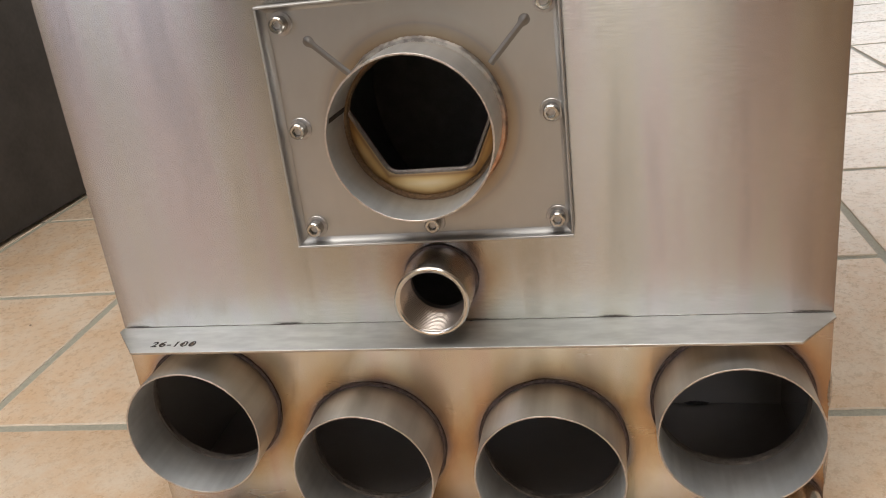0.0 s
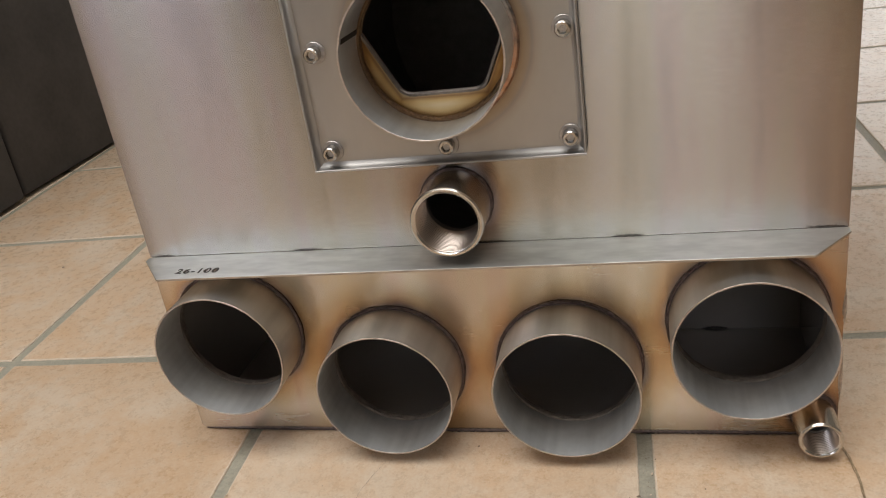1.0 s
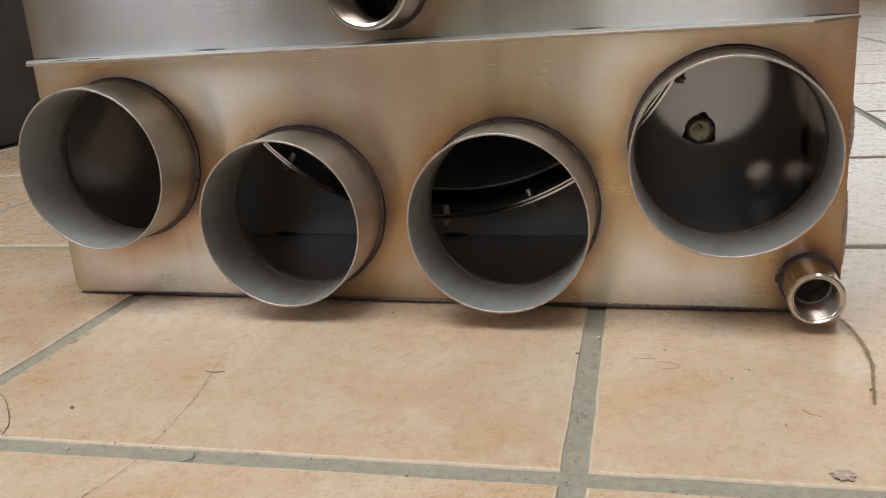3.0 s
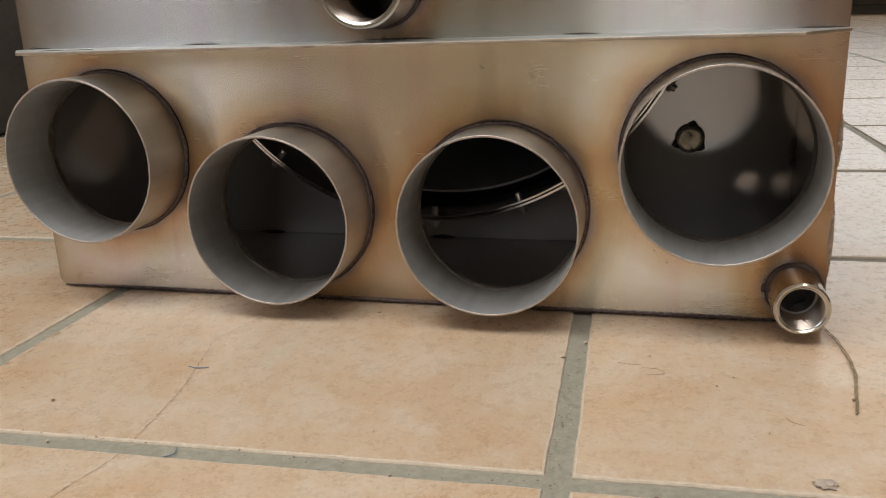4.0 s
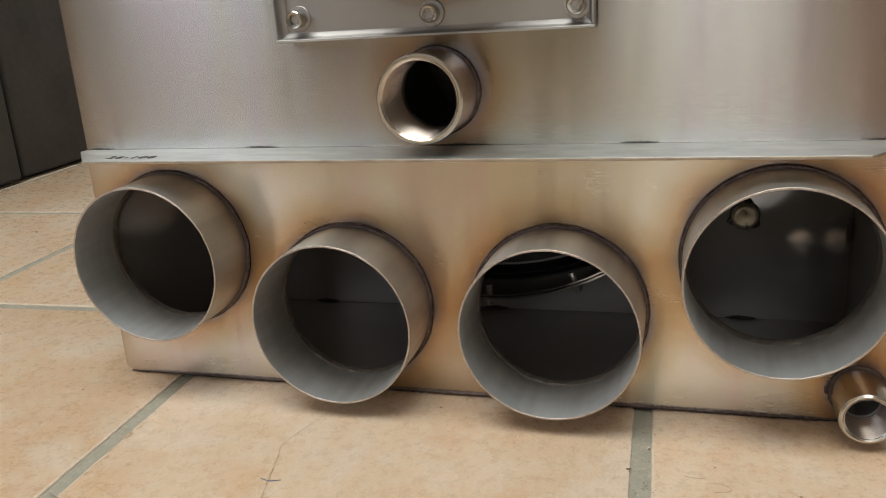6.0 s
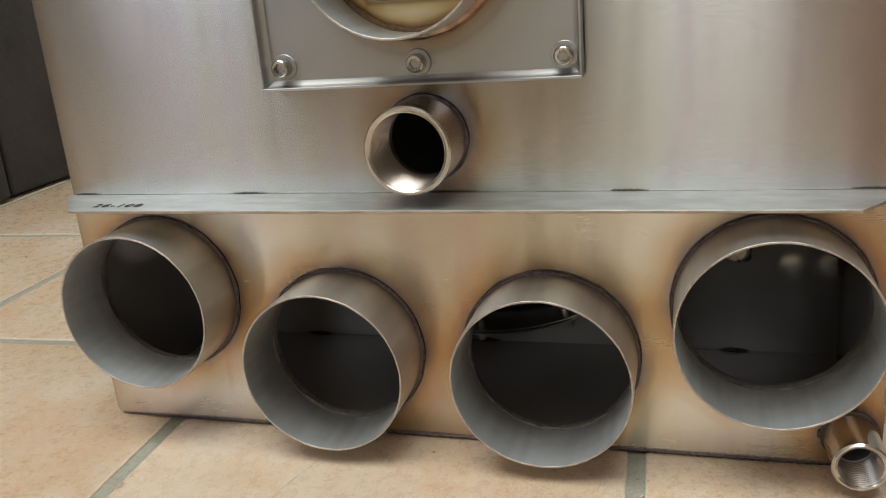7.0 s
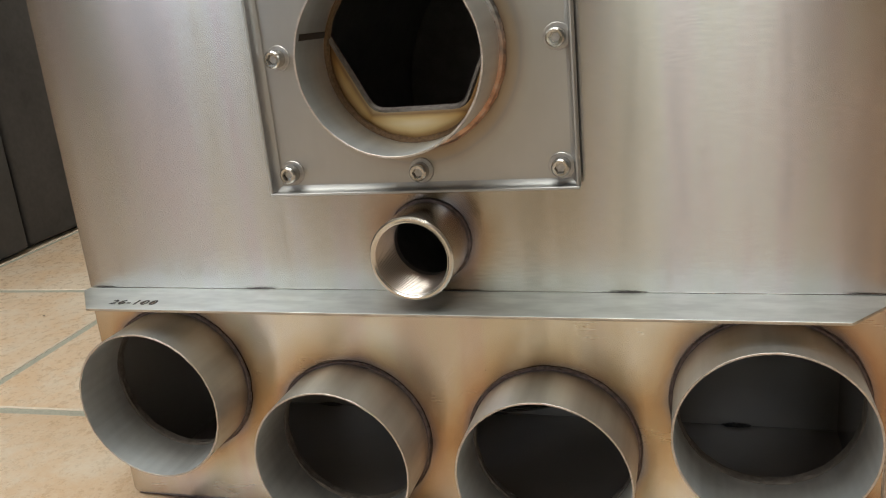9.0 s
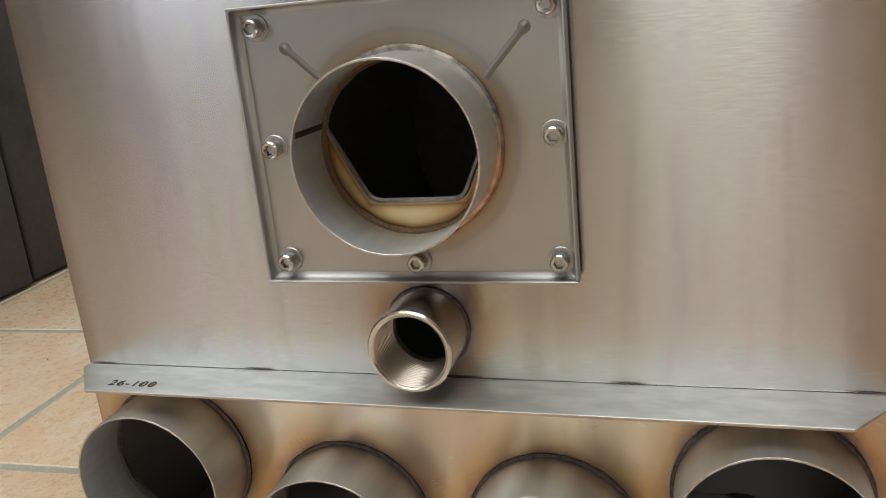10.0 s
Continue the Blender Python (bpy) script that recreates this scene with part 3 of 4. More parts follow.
# pipe stubs
def sawn(ob, cx, cz):
    """Gives a pipe's sawn end duller steel and its outside a satin one."""
    ob.data.materials.append(STEEL_CUT)
    ob.data.materials.append(STEEL_PIPE_OUT)
    for f in ob.data.polygons:
        if f.normal.y < -0.5:
            f.material_index = 1
        elif f.normal.x * (f.center.x - cx) + f.normal.z * (f.center.z - cz) > 0:
            f.material_index = 2


def burred(bm, end):
    """Roughens the sawn end of a pipe."""
    for v in bm.verts:
        if v.co.y < end + 0.0004:
            v.co.y += 0.00035 * noise.noise(v.co * 160) + 0.00025 * noise.noise(v.co * 520)
    return bm


for i, (x, z) in enumerate(PIPES):
    out, pr, root = REACHES[i], RADII[i], ROOTS[i]
    prof = [(pr, LOW_Y - 0.0002), (pr, -out + 0.0002), (pr - 0.0002, -out), (pr - WALL + 0.0002, -out), (pr - WALL, -out + 0.0002), (pr - WALL, LOW_Y - 0.0002)]
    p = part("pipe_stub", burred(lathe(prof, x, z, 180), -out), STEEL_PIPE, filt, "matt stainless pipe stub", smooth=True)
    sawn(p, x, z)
    bead("weld_bead", x, z, pr + 0.0007, 0.0018, LOW_Y - 0.0008, WELD, p, 110, i)
    part("root_weld", lathe([(pr - WALL + 0.0001, LOW_Y - root), (pr - WALL - 0.0004, LOW_Y - root + 0.0008), (pr - WALL - 0.0010, LOW_Y - 0.0004), (pr - WALL - 0.0012, T), (pr - WALL + 0.0001, T)], x, z, 120, 0.0006), ROOT, p, "dark heat-scaled weld root inside the pipe", smooth=True)

# outlet: gasket, tray-shaped plate with folded rims, pipe, bolts
part("gasket", sheet([(-0.0915, 0.2430), (0.0915, 0.2430), (0.0915, 0.3995), (-0.0915, 0.3995)], [circle(0, 0.334, 0.064, 40)], -0.0045, -0.0002), GASKET, filt)
PXL, PX, PZ0, PZ1, PY, LIP = -0.0985, 0.0950, 0.2387, 0.4050, -0.0065, 0.0080
plate = part("outlet_plate", sheet([(PXL, PZ0), (PX, PZ0), (PX, PZ1), (PXL, PZ1)], [hexagon], PY, -0.0046), STEEL_PLATE, filt, "square steel plate with folded rims")


def rim(p, q, inward):
    """A folded rim from p to q (x, z), with the bend where it meets the plate; inward: the way to the plate's middle."""
    prof = [(0.0, 0.0), (0.0, -LIP + 0.0004), (0.0004, -LIP), (0.0012, -LIP), (0.0016, -LIP + 0.0004), (0.0016, -0.0040), (0.0021, -0.0024), (0.0032, -0.0011), (0.0050, -0.0003), (0.0050, 0.0)]
    bm = bmesh.new()
    ends = []
    for x, z in (p, q):
        ends.append([bm.verts.new((x + inward[0] * d, PY + y, z + inward[1] * d)) for d, y in prof])
    m = len(prof)
    for k in range(m):
        bm.faces.new([ends[0][k], ends[0][(k + 1) % m], ends[1][(k + 1) % m], ends[1][k]])
    bm.faces.new(ends[0]), bm.faces.new(ends[1][::-1])
    return part("rim", bm, STEEL_RIM, plate, smooth=True)


rim((PXL, PZ0), (PX, PZ0), (0, 1))
rim((PXL, PZ1), (PX, PZ1), (0, -1))
rim((PXL, PZ0 + 0.0020), (PXL, PZ1 - 0.0020), (1, 0))
rim((PX, PZ0 + 0.0020), (PX, PZ1 - 0.0020), (-1, 0))
OUT_END = -0.0488
prof = [(PIPE_R, PY + 0.0005), (PIPE_R, OUT_END + 0.0002), (PIPE_R - 0.0002, OUT_END), (PIPE_R - WALL + 0.0002, OUT_END), (PIPE_R - WALL, OUT_END + 0.0002), (PIPE_R - WALL, PY + 0.0005)]
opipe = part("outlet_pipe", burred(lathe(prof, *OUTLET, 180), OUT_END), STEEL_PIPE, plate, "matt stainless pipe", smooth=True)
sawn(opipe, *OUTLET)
bead("weld_bead", *OUTLET, PIPE_R + 0.0008, 0.0028, PY - 0.0012, WELD_COPPER, plate, 80, 11)
bead("inner_weld_bead", *OUTLET, PIPE_R - WALL - 0.0004, 0.0028, PY - 0.0012, WELD_BROWN, plate, 90, 12)


bm = bmesh.new()
hex_low = [p for p in hexagon if p[1] < 0.3350]
hex_low.sort(key=lambda p: p[0])
tube(bm, [(x * 1.015, PY - 0.0002, z - 0.0012) for x, z in hex_low], 0.0017, 6)
part("hexagon_edge", bm, HEX_EDGE, plate, "grey rolled edge of the opening", smooth=True)


def dark_strip(cx, cz, angle, y0, y1, wide, parent):
    """A dark lengthwise strip inside a pipe, drawn in place of a reflection."""
    bm = bmesh.new()
    loops = []
    for k in range(7):
        t = k / 6
        a = radians(angle) + (t - 0.5) * 0.02
        h = wide / (PIPE_R - WALL) / 2
        loops.append([bm.verts.new((cx + (PIPE_R - WALL - d) * math.cos(a + q * h), y0 + (y1 - y0) * t, cz + (PIPE_R - WALL - d) * math.sin(a + q * h))) for q, d in ((-1, -0.0003), (-0.6, 0.0003), (0.6, 0.0003), (1, -0.0003))])
    for a, b in zip(loops, loops[1:]):
        for k in range(3):
            bm.faces.new([a[k], a[k + 1], b[k + 1], b[k]])
    return part("pipe_dark_strip", bm, BURN_DARK, parent, "dark lengthwise strip standing for a reflection")


dark_strip(*OUTLET, 164, OUT_END + 0.003, PY - 0.001, 0.0048, plate)


def bolt(x, z):
    bm = lathe([(0.0001, PY - 0.0058), (0.0029, PY - 0.0058), (0.0030, PY - 0.0091), (0.0044, PY - 0.0092), (0.0052, PY - 0.0084), (0.0054, PY - 0.0070), (0.0054, PY - 0.0016), (0.0001, PY - 0.0016)], x, z, 24)
    for v in bm.verts:
        r = math.hypot(v.co.x - x, v.co.z - z)
        if 0.001 < r < 0.0032:
            a = math.atan2(v.co.z - z, v.co.x - x)
            k = math.cos(radians(30)) / math.cos(a % radians(60) - radians(30))
            v.co.x, v.co.z = x + (v.co.x - x) * k * 1.12, z + (v.co.z - z) * k * 1.12
    head = part("bolt", bm, STEEL_BOLT, plate, "bright hex-socket bolt", smooth=True)
    part("washer", lathe([(0.0035, PY - 0.0001), (0.0035, PY - 0.0010), (0.0074, PY - 0.0010), (0.0077, PY - 0.0007), (0.0078, PY - 0.0001)], x, z, 28), WELD_GREY, head, smooth=True)
    part("socket_recess", lathe([(0.0001, PY - 0.0064), (0.0026, PY - 0.0064), (0.0026, PY - 0.0060), (0.0001, PY - 0.0060)], x, z, 6), WELD_GREY, head)


for x, z in ((-0.0848, 0.2520), (0.0, 0.2510), (0.0848, 0.2512), (-0.0838, 0.3226), (0.0855, 0.3232), (-0.0845, 0.3926), (0.0855, 0.3915)):
    bolt(x, z)


def stiffening_rib(a, b):
    """A soft pressed ridge from a to b (x, z), with a blister at its outer end."""
    a, b = Vector((a[0], 0, a[1])), Vector((b[0], 0, b[1]))
    along = (b - a).normalized()
    across = Vector((-along.z, 0, along.x))
    length, nu, nv = (b - a).length, 30, 14
    bm = bmesh.new()
    rows = []
    for i in range(nu + 1):
        u = -0.006 + (length + 0.006) * i / nu
        row = []
        for k in range(nv + 1):
            v = (k / nv - 0.5) * 0.008
            fall = min(1.0, max(0.0, (u + 0.003) / 0.003))
            h = 0.0006 * fall * math.exp(-(v / 0.0014) ** 2) + 0.0009 * math.exp(-(u * u + v * v) / 0.0022 ** 2)
            row.append(bm.verts.new(a + along * u + across * v + Vector((0, PY + 0.00006 - h, 0))))
        rows.append(row)
    for r, q in zip(rows, rows[1:]):
        for k in range(nv):
            bm.faces.new([r[k], r[k + 1], q[k + 1], q[k]])
    bmesh.ops.recalc_face_normals(bm, faces=bm.faces[:])
    return part("stiffening_rib", bm, RIB, plate, smooth=True)


stiffening_rib((-0.0681, 0.3797), (-0.0417, 0.3548))
stiffening_rib((0.0723, 0.3808), (0.0490, 0.3557))


# threaded sockets
def threaded(name, cx, cz, ro, ri, out, pitch, label, deep=0.0, stop=0.10):
    prof = [(ro, 0.001), (ro, -out + 0.0012), (ro - 0.0010, -out), (ri + 0.0017, -out), (ri + 0.0009, -out + 0.0007), (ri + 0.0004, -out + 0.0010)]
    y, rise = -out + 0.0012, pitch * 0.60
    while y < -out * stop:
        prof += [(ri + rise, y), (ri + 0.06 * rise, y + 0.48 * pitch), (ri, y + 0.54 * pitch), (ri, y + 0.80 * pitch)]
        y += pitch
    prof += [(ri, y), (ri - deep, y + 0.0004), (ri - deep, 0.001)]
    ob = part(name, lathe(prof, cx, cz, 192), STEEL_TURNED, filt, label)
    ob.data.materials.append(THREAD)
    ob.data.materials.append(STEEL_BED)
    for f in ob.data.polygons:
        if math.hypot(f.center.x - cx, f.center.z - cz) < ri + rise and f.center.y > -out + 0.0012:
            f.material_index = 1
        # bore beyond the threads gets the darker steel in place of shade
        if math.hypot(f.center.x - cx, f.center.z - cz) < ri - deep * 0.2 and f.center.y > y - 0.0001:
            f.material_index = 2
    return ob


sock = threaded("threaded_socket", *SOCKET, 0.0258, 0.0218, 0.0390, 0.0020, "turned steel socket with inner thread")
bead("weld_bead", *SOCKET, 0.0261, 0.0012, -0.0006, WELD, sock, 60, 21)
drain = threaded("drain_socket", *DRAIN, 0.0151, 0.0116, 0.0370, 0.0018, "small turned drain socket", 0.0012, 0.36)
stitch("weld_lump", (DRAIN[0] - 0.0175, -0.0012, DRAIN[1] - 0.006), (DRAIN[0] - 0.0165, -0.0012, DRAIN[1] + 0.007), 0.0018, WELD, drain, 5)
bead("weld_bead", *DRAIN, 0.0155, 0.0011, LOW_Y - 0.0006, WELD, drain, 60, 23)

# ledge with clipped ends, its tack welds and the stamped number
bm = bmesh.new()
ledge_loop = [(-W, -0.0005), (-W - 0.0006, -0.007), (-0.2350, -LEDGE_OUT), (0.2350, -LEDGE_OUT), (W, -0.0075), (W, -0.0005)]
top = [bm.verts.new((x, y, LEDGE_Z)) for x, y in ledge_loop]
low = [bm.verts.new((x, y, LEDGE_Z - 0.0019)) for x, y in ledge_loop]
bm.faces.new(top), bm.faces.new(low[::-1])
for i in range(len(top)):
    j = (i + 1) % len(top)
    bm.faces.new([top[i], low[i], low[j], top[j]])
bmesh.ops.bevel(bm, geom=[e for e in bm.edges], offset=0.0005, segments=2, affect="EDGES", profile=0.5)
ledge = part("ledge", bm, STEEL_LEDGE, filt, "folded steel ledge with clipped ends")
ledge.data.materials.append(LEDGE_CUT)
for f in ledge.data.polygons:
    if abs(f.normal.z) < 0.8:
        f.material_index = 1
for n, (a, b) in enumerate(((-0.2600, -0.2400), (-0.1370, -0.1130), (-0.0120, 0.0300), (0.1080, 0.1300), (0.2360, 0.2600))):
    stitch("tack_weld", (a, -0.0010, LEDGE_Z + 0.0006), (b, -0.0010, LEDGE_Z + 0.0003), 0.00045, BURN_DARK, ledge, n)
font = bpy.data.curves.new("stamped_number", "FONT")
font.body, font.size, font.extrude, font.space_character, font.offset = "26-100", 0.0108, 0.0001, 1.2, 0.00013
stamp = new("stamped_number", font)
stamp.data.materials.append(MARK)
stamp.matrix_world = pose(-0.2235, -0.0325, LEDGE_Z + 0.0002, 0, 0, 0)
stamp.parent = ledge
for n, x in enumerate((-0.2157, -0.1985, -0.1912)):
    bm = bmesh.new()
    ring = []
    for k in range(18):
        a = 2 * math.pi * k / 18
        d = 1 + 0.45 * noise.noise(Vector((math.cos(a) * 1.4 + n * 5, math.sin(a) * 1.4, 2)))
        ring.append(bm.verts.new((x + 0.0017 * d * math.cos(a), -0.0290 + 0.0027 * d * math.sin(a), LEDGE_Z + 0.00015)))
    bm.faces.new(ring)
    part("smudge", bm, SMUDGE, ledge)
tagged(stamp, "dark hand-stamped number")

# specks of weld spatter near the pipes
srng = random.Random(12)
for _ in range(15):
    x, z = srng.choice(PIPES)
    a, r = srng.uniform(0, 6.28), PIPE_R + srng.uniform(0.004, 0.028)
    sx, sz, q = x + r * math.cos(a), z + r * math.sin(a), srng.uniform(0.0003, 0.0007)
    if abs(sx) < W - 0.004 and 0.006 < sz < LEDGE_Z - 0.006 and all(math.hypot(sx - px, sz - pz) > PIPE_R + 0.003 for px, pz in PIPES):
        bm = bmesh.new()
        for v in bmesh.ops.create_icosphere(bm, subdivisions=1, radius=1.0)["verts"]:
            v.co = Vector((sx + v.co.x * q, LOW_Y + v.co.y * 0.0003, sz + v.co.z * q * 0.8))
        part("spatter_speck", bm, BURN_DARK, lower)

# long welds along the lower corners; the dark bottom runs also draw the gap's shadow
for n, (a, b) in enumerate(((-0.258, -0.080), (-0.110, 0.075), (0.040, 0.190), (0.110, 0.262))):
    stitch("corner_weld", (a, LOW_Y - 0.0002, 0.0018), (b, LOW_Y - 0.0002, 0.0018), 0.0017, WELD, filt, 31 + n)
for n, (a, b) in enumerate(((0.030, 0.075), (0.095, 0.125))):
    stitch("corner_weld", (W + 0.0002, LOW_Y + 0.0006, a), (W + 0.0002, LOW_Y + 0.0006, b), 0.0019, WELD_BRIGHT, filt, 40 + n)

# ---- dark cabinets beside the filter ----
def cabinet(y0, y1, x_face, height, label):
    cab = thing("storage_cabinet", (x_face - 0.25, (y0 + y1) / 2, 0), label, "cabinet", "dark cabinets")
    under(cab, part("body", boxed(x_face - 0.5, x_face - 0.004, y0 + 0.004, y1 - 0.004, 0.014, height, bevel=0.012, segs=3), CHARCOAL, smooth=True))
    under(cab, part("door", boxed(x_face - 0.02, x_face, y0 + 0.003, y1 - 0.003, 0.006, height - 0.006, bevel=0.006, segs=3), CHARCOAL, smooth=True))
    under(cab, part("plinth", boxed(x_face - 0.47, x_face - 0.018, y0 + 0.012, y1 - 0.012, 0.0, 0.0135), BLACK))
    return cab


cabinet(-0.002, 0.618, -0.903, 0.86, "charcoal laminate storage cabinet with a rounded door edge")
cabinet(0.624, 1.33, -0.910, 0.86, "charcoal laminate storage cabinet standing beside its twin")

# ---- far end of the room ----
far = thing("sideboard", (1.35, 6.2, 0), "dark brown wooden sideboard against the far wall", "sideboard")
under(far, part("body", boxed(0.9, 1.78, 6.0, 6.44, 0.06, 0.72, bevel=0.006), DARKWOOD))
for x in (0.94, 1.74):
    under(far, part("leg", boxed(x - 0.025, x + 0.025, 6.03, 6.08, 0.0, 0.0598), DARKWOOD))
    under(far, part("leg", boxed(x - 0.025, x + 0.025, 6.36, 6.41, 0.0, 0.0598), DARKWOOD))
chest = thing("wooden_chest", (2.15, 6.2, 0), "honey-coloured wooden chest against the far wall", "chest")
under(chest, part("body", boxed(1.85, 2.5, 6.02, 6.42, 0.0, 0.40, bevel=0.008), WOOD))
under(chest, part("lid", boxed(1.84, 2.51, 6.01, 6.43, 0.402, 0.44, bevel=0.008), WOOD))


def window(name, m, width, height, label):
    win = thing(name, (0, 0, 0), label, "window", kind="structure")
    win.matrix_world = m
    for n, (a, b, c, d) in enumerate(((-width / 2, width / 2, 0, 0.06), (-width / 2, width / 2, height - 0.06, height), (-width / 2, -width / 2 + 0.06, 0.0605, height - 0.0605), (width / 2 - 0.06, width / 2, 0.0605, height - 0.0605), (-0.03, 0.03, 0.0605, height - 0.0605))):
        ob = part("window_frame", boxed(a, b, -0.03, 0.03, c, d, bevel=0.004), FRAME)
        ob.parent = win
    return win


window("window_1", pose(1.35, 6.62, 0.45), 3.0, 1.9, "wide white-framed window in the far wall")
window("window_2", pose(-2.05, -3.12, 0.75), 0.9, 1.5, "white-framed window in the near wall")


def drape(x0, x1, material, label):
    """A hanging cloth with soft folds."""
    bm = bmesh.new()
    n = int((x1 - x0) / 0.0085)
    front, back = [], []
    for i in range(n + 1):
        x = x0 + (x1 - x0) * i / n
        y = -2.90 + 0.025 * math.sin(i * 1.15) + 0.008 * math.sin(i * 0.37)
        front.append((bm.verts.new((x, y, 0.01)), bm.verts.new((x, y, 2.35))))
        back.append((bm.verts.new((x, y - 0.004, 0.01)), bm.verts.new((x, y - 0.004, 2.35))))
    for a, b, p, q in zip(front, front[1:], back, back[1:]):
        bm.faces.new([a[0], b[0], b[1], a[1]])
        bm.faces.new([q[0], p[0], p[1], q[1]])
    return tagged(part("curtain", bm, material, smooth=True), label, "curtain")


# unseen cloths, added for the dark and olive bands mirrored in the steel
drape(-1.58, -1.24, DARKCLOTH, "unseen dark brown cloth curtain added to darken a reflection beside a window")
drape(-1.20, -0.18, OLIVECLOTH, "unseen olive linen curtain added to tint a reflection beside the glazed door")
door = thing("door_1", (1.05, -2.98, 0), "brown wooden door in the near wall", "door", kind="structure")
under(door, part("leaf", boxed(0.64, 1.46, -2.996, -2.960, 0.008, 2.04, bevel=0.003), WOOD))
under(door, part("handle", boxed(0.70, 0.82, -2.935, -2.920, 1.03, 1.045, bevel=0.005), STEEL_BOLT))
under(door, part("handle_neck", boxed(0.70, 0.715, -2.9595, -2.9355, 1.03, 1.045, bevel=0.003), STEEL_BOLT))

# ---- small things on the floor ----
def strand(name, pts, r, material, label, category, lift=0.0):
    bm = bmesh.new()
    tube(bm, smooth_line([(x, y, r + lift + z) for x, y, z in pts]), lambda t: r * (1.0 - 0.5 * abs(2 * t - 1) ** 3), 5)
    return tagged(part(name, bm, material, smooth=True), label, category)


strand("hair", [(-0.2065, -0.1563, 0), (-0.1885, -0.1641, 0), (-0.172, -0.1785, 0), (-0.159, -0.193, 0), (-0.1545, -0.203, 0)], 0.00028, HAIR, "long curved dark hair lying on a tile", "hair")
strand("hair", [(0.1473, -0.0755, 0), (0.1523, -0.0769, 0), (0.1584, -0.0763, 0)], 0.0001, HAIR, "short curled dark hair lying on a tile", "hair")
strand("hair", [(0.1604, -0.0803, 0), (0.1685, -0.0812, 0), (0.172, -0.0862, 0), (0.1634, -0.0892, 0)], 0.0001, HAIR, "short curled dark hair lying on a tile", "hair")
strand("hair", [(0.2269, -0.1254, 0), (0.2289, -0.1303, 0), (0.2349, -0.1332, 0)], 0.0001, HAIR, "short curled dark hair lying on a tile", "hair")
strand("fibre", [(-0.0887, -0.1198, 0), (-0.0827, -0.1216, 0), (-0.0757, -0.1196, 0)], 0.0003, BLUE, "short blue fibre lying across a tile crack", "fibre")
strand("fibre", [(-0.0467, -0.2025, -0.001), (-0.0447, -0.2084, -0.001), (-0.0508, -0.2134, -0.001), (-0.0588, -0.2145, -0.001)], 0.0003, BLUE, "curled blue fibre lying in the grout joint", "fibre")
strand("fibre", [(0.0256, -0.2085, -0.001), (0.0306, -0.2104, -0.001), (0.0366, -0.2083, -0.001)], 0.0003, BLUE, "tangled blue fibre lying in the grout joint", "fibre")

twine_pts = [(0.2611, -0.0067, 0.0), (0.2646, -0.0246, 0.0004), (0.2672, -0.0464, 0.0), (0.2667, -0.0723, 0.0004), (0.2632, -0.0942, 0.0), (0.2591, -0.1181, 0.0)]
twine = thing("twine", (0.263, -0.07, 0), "frayed piece of natural twine lying on the tiles", "string")
for k in range(3):
    bm = bmesh.new()
    line = smooth_line([(x, y, z + 0.0009) for x, y, z in twine_pts], 12)
    n = len(line)
    tube(bm, [p + Vector((((1.4 - i / n) * 0.0006 * math.cos(i * 0.16 + k * 2.1) + 0.0004 * noise.noise(Vector((i * 0.3, k * 5, 1)))), 0, 0.0004 * math.sin(i * 0.2 + k * 2.1) + 0.0002)) for i, p in enumerate(line)], lambda t: 0.00022 + 0.00024 * t, 5)
    under(twine, part("strand", bm, TWINE, smooth=True))
bm = bmesh.new()
tube(bm, smooth_line([(0.2618, -0.1030, 0.0008), (0.2609, -0.1042, 0.0016), (0.2598, -0.1040, 0.0008)], 4), 0.0007, 6)
under(twine, part("knot", bm, TWINE, smooth=True))

bm = bmesh.new()
bmesh.ops.create_icosphere(bm, subdivisions=3, radius=1.0)
for v in bm.verts:
    d = 1 + 0.5 * noise.noise(v.co * 1.9) + 0.35 * noise.noise(v.co * 5.0)
    v.co = Vector((0.2349 + v.co.x * 0.0044 * d, -0.184 + v.co.y * 0.0030 * d, max(0.0, 0.0010 + v.co.z * 0.0014 * d)))
tagged(part("lint", bm, FLUFF, smooth=True), "small crumpled tuft of grey lint on a tile", "lint")

# crack across one tile
crack_pts = [(-0.0806, -0.0421), (-0.0871, -0.060), (-0.0926, -0.0819), (-0.0892, -0.0962), (-0.0837, -0.1185), (-0.0770, -0.1452), (-0.0730, -0.1725), (-0.0700, -0.2005)]
bm = bmesh.new()
line = smooth_line([(x, y, 0.0003) for x, y in crack_pts], 12)
rows = []
for i, p in enumerate(line):
    q = p + Vector((0.0008 * noise.noise(Vector((i * 0.7, 2, 0))) + 0.0006 * noise.noise(Vector((i * 2.3, 5, 0))), 0, 0))
    w = 0.00006 + 0.00030 * max(0.0, noise.noise(Vector((i * 0.9, 9, 0))) + 0.15)
    rows.append((bm.verts.new(q + Vector((-w, 0, 0))), bm.verts.new(q + Vector((w, 0, 0)))))
for a, b in zip(rows, rows[1:]):
    bm.faces.new([a[0], a[1], b[1], b[0]])
rows = []
for i, p in enumerate(smooth_line([(-0.0690, -0.2142, 0.0003), (-0.0702, -0.2262, 0.0003), (-0.0740, -0.2412, 0.0003), (-0.0765, -0.2583, 0.0003)], 5)):
    w = 0.00006 + 0.00016 * max(0.0, noise.noise(Vector((i * 0.5, 4, 0))) + 0.3)
    rows.append((bm.verts.new(p + Vector((-w, 0, 0))), bm.verts.new(p + Vector((w, 0, 0)))))
for a, b in zip(rows, rows[1:]):
    bm.faces.new([a[0], a[1], b[1], b[0]])
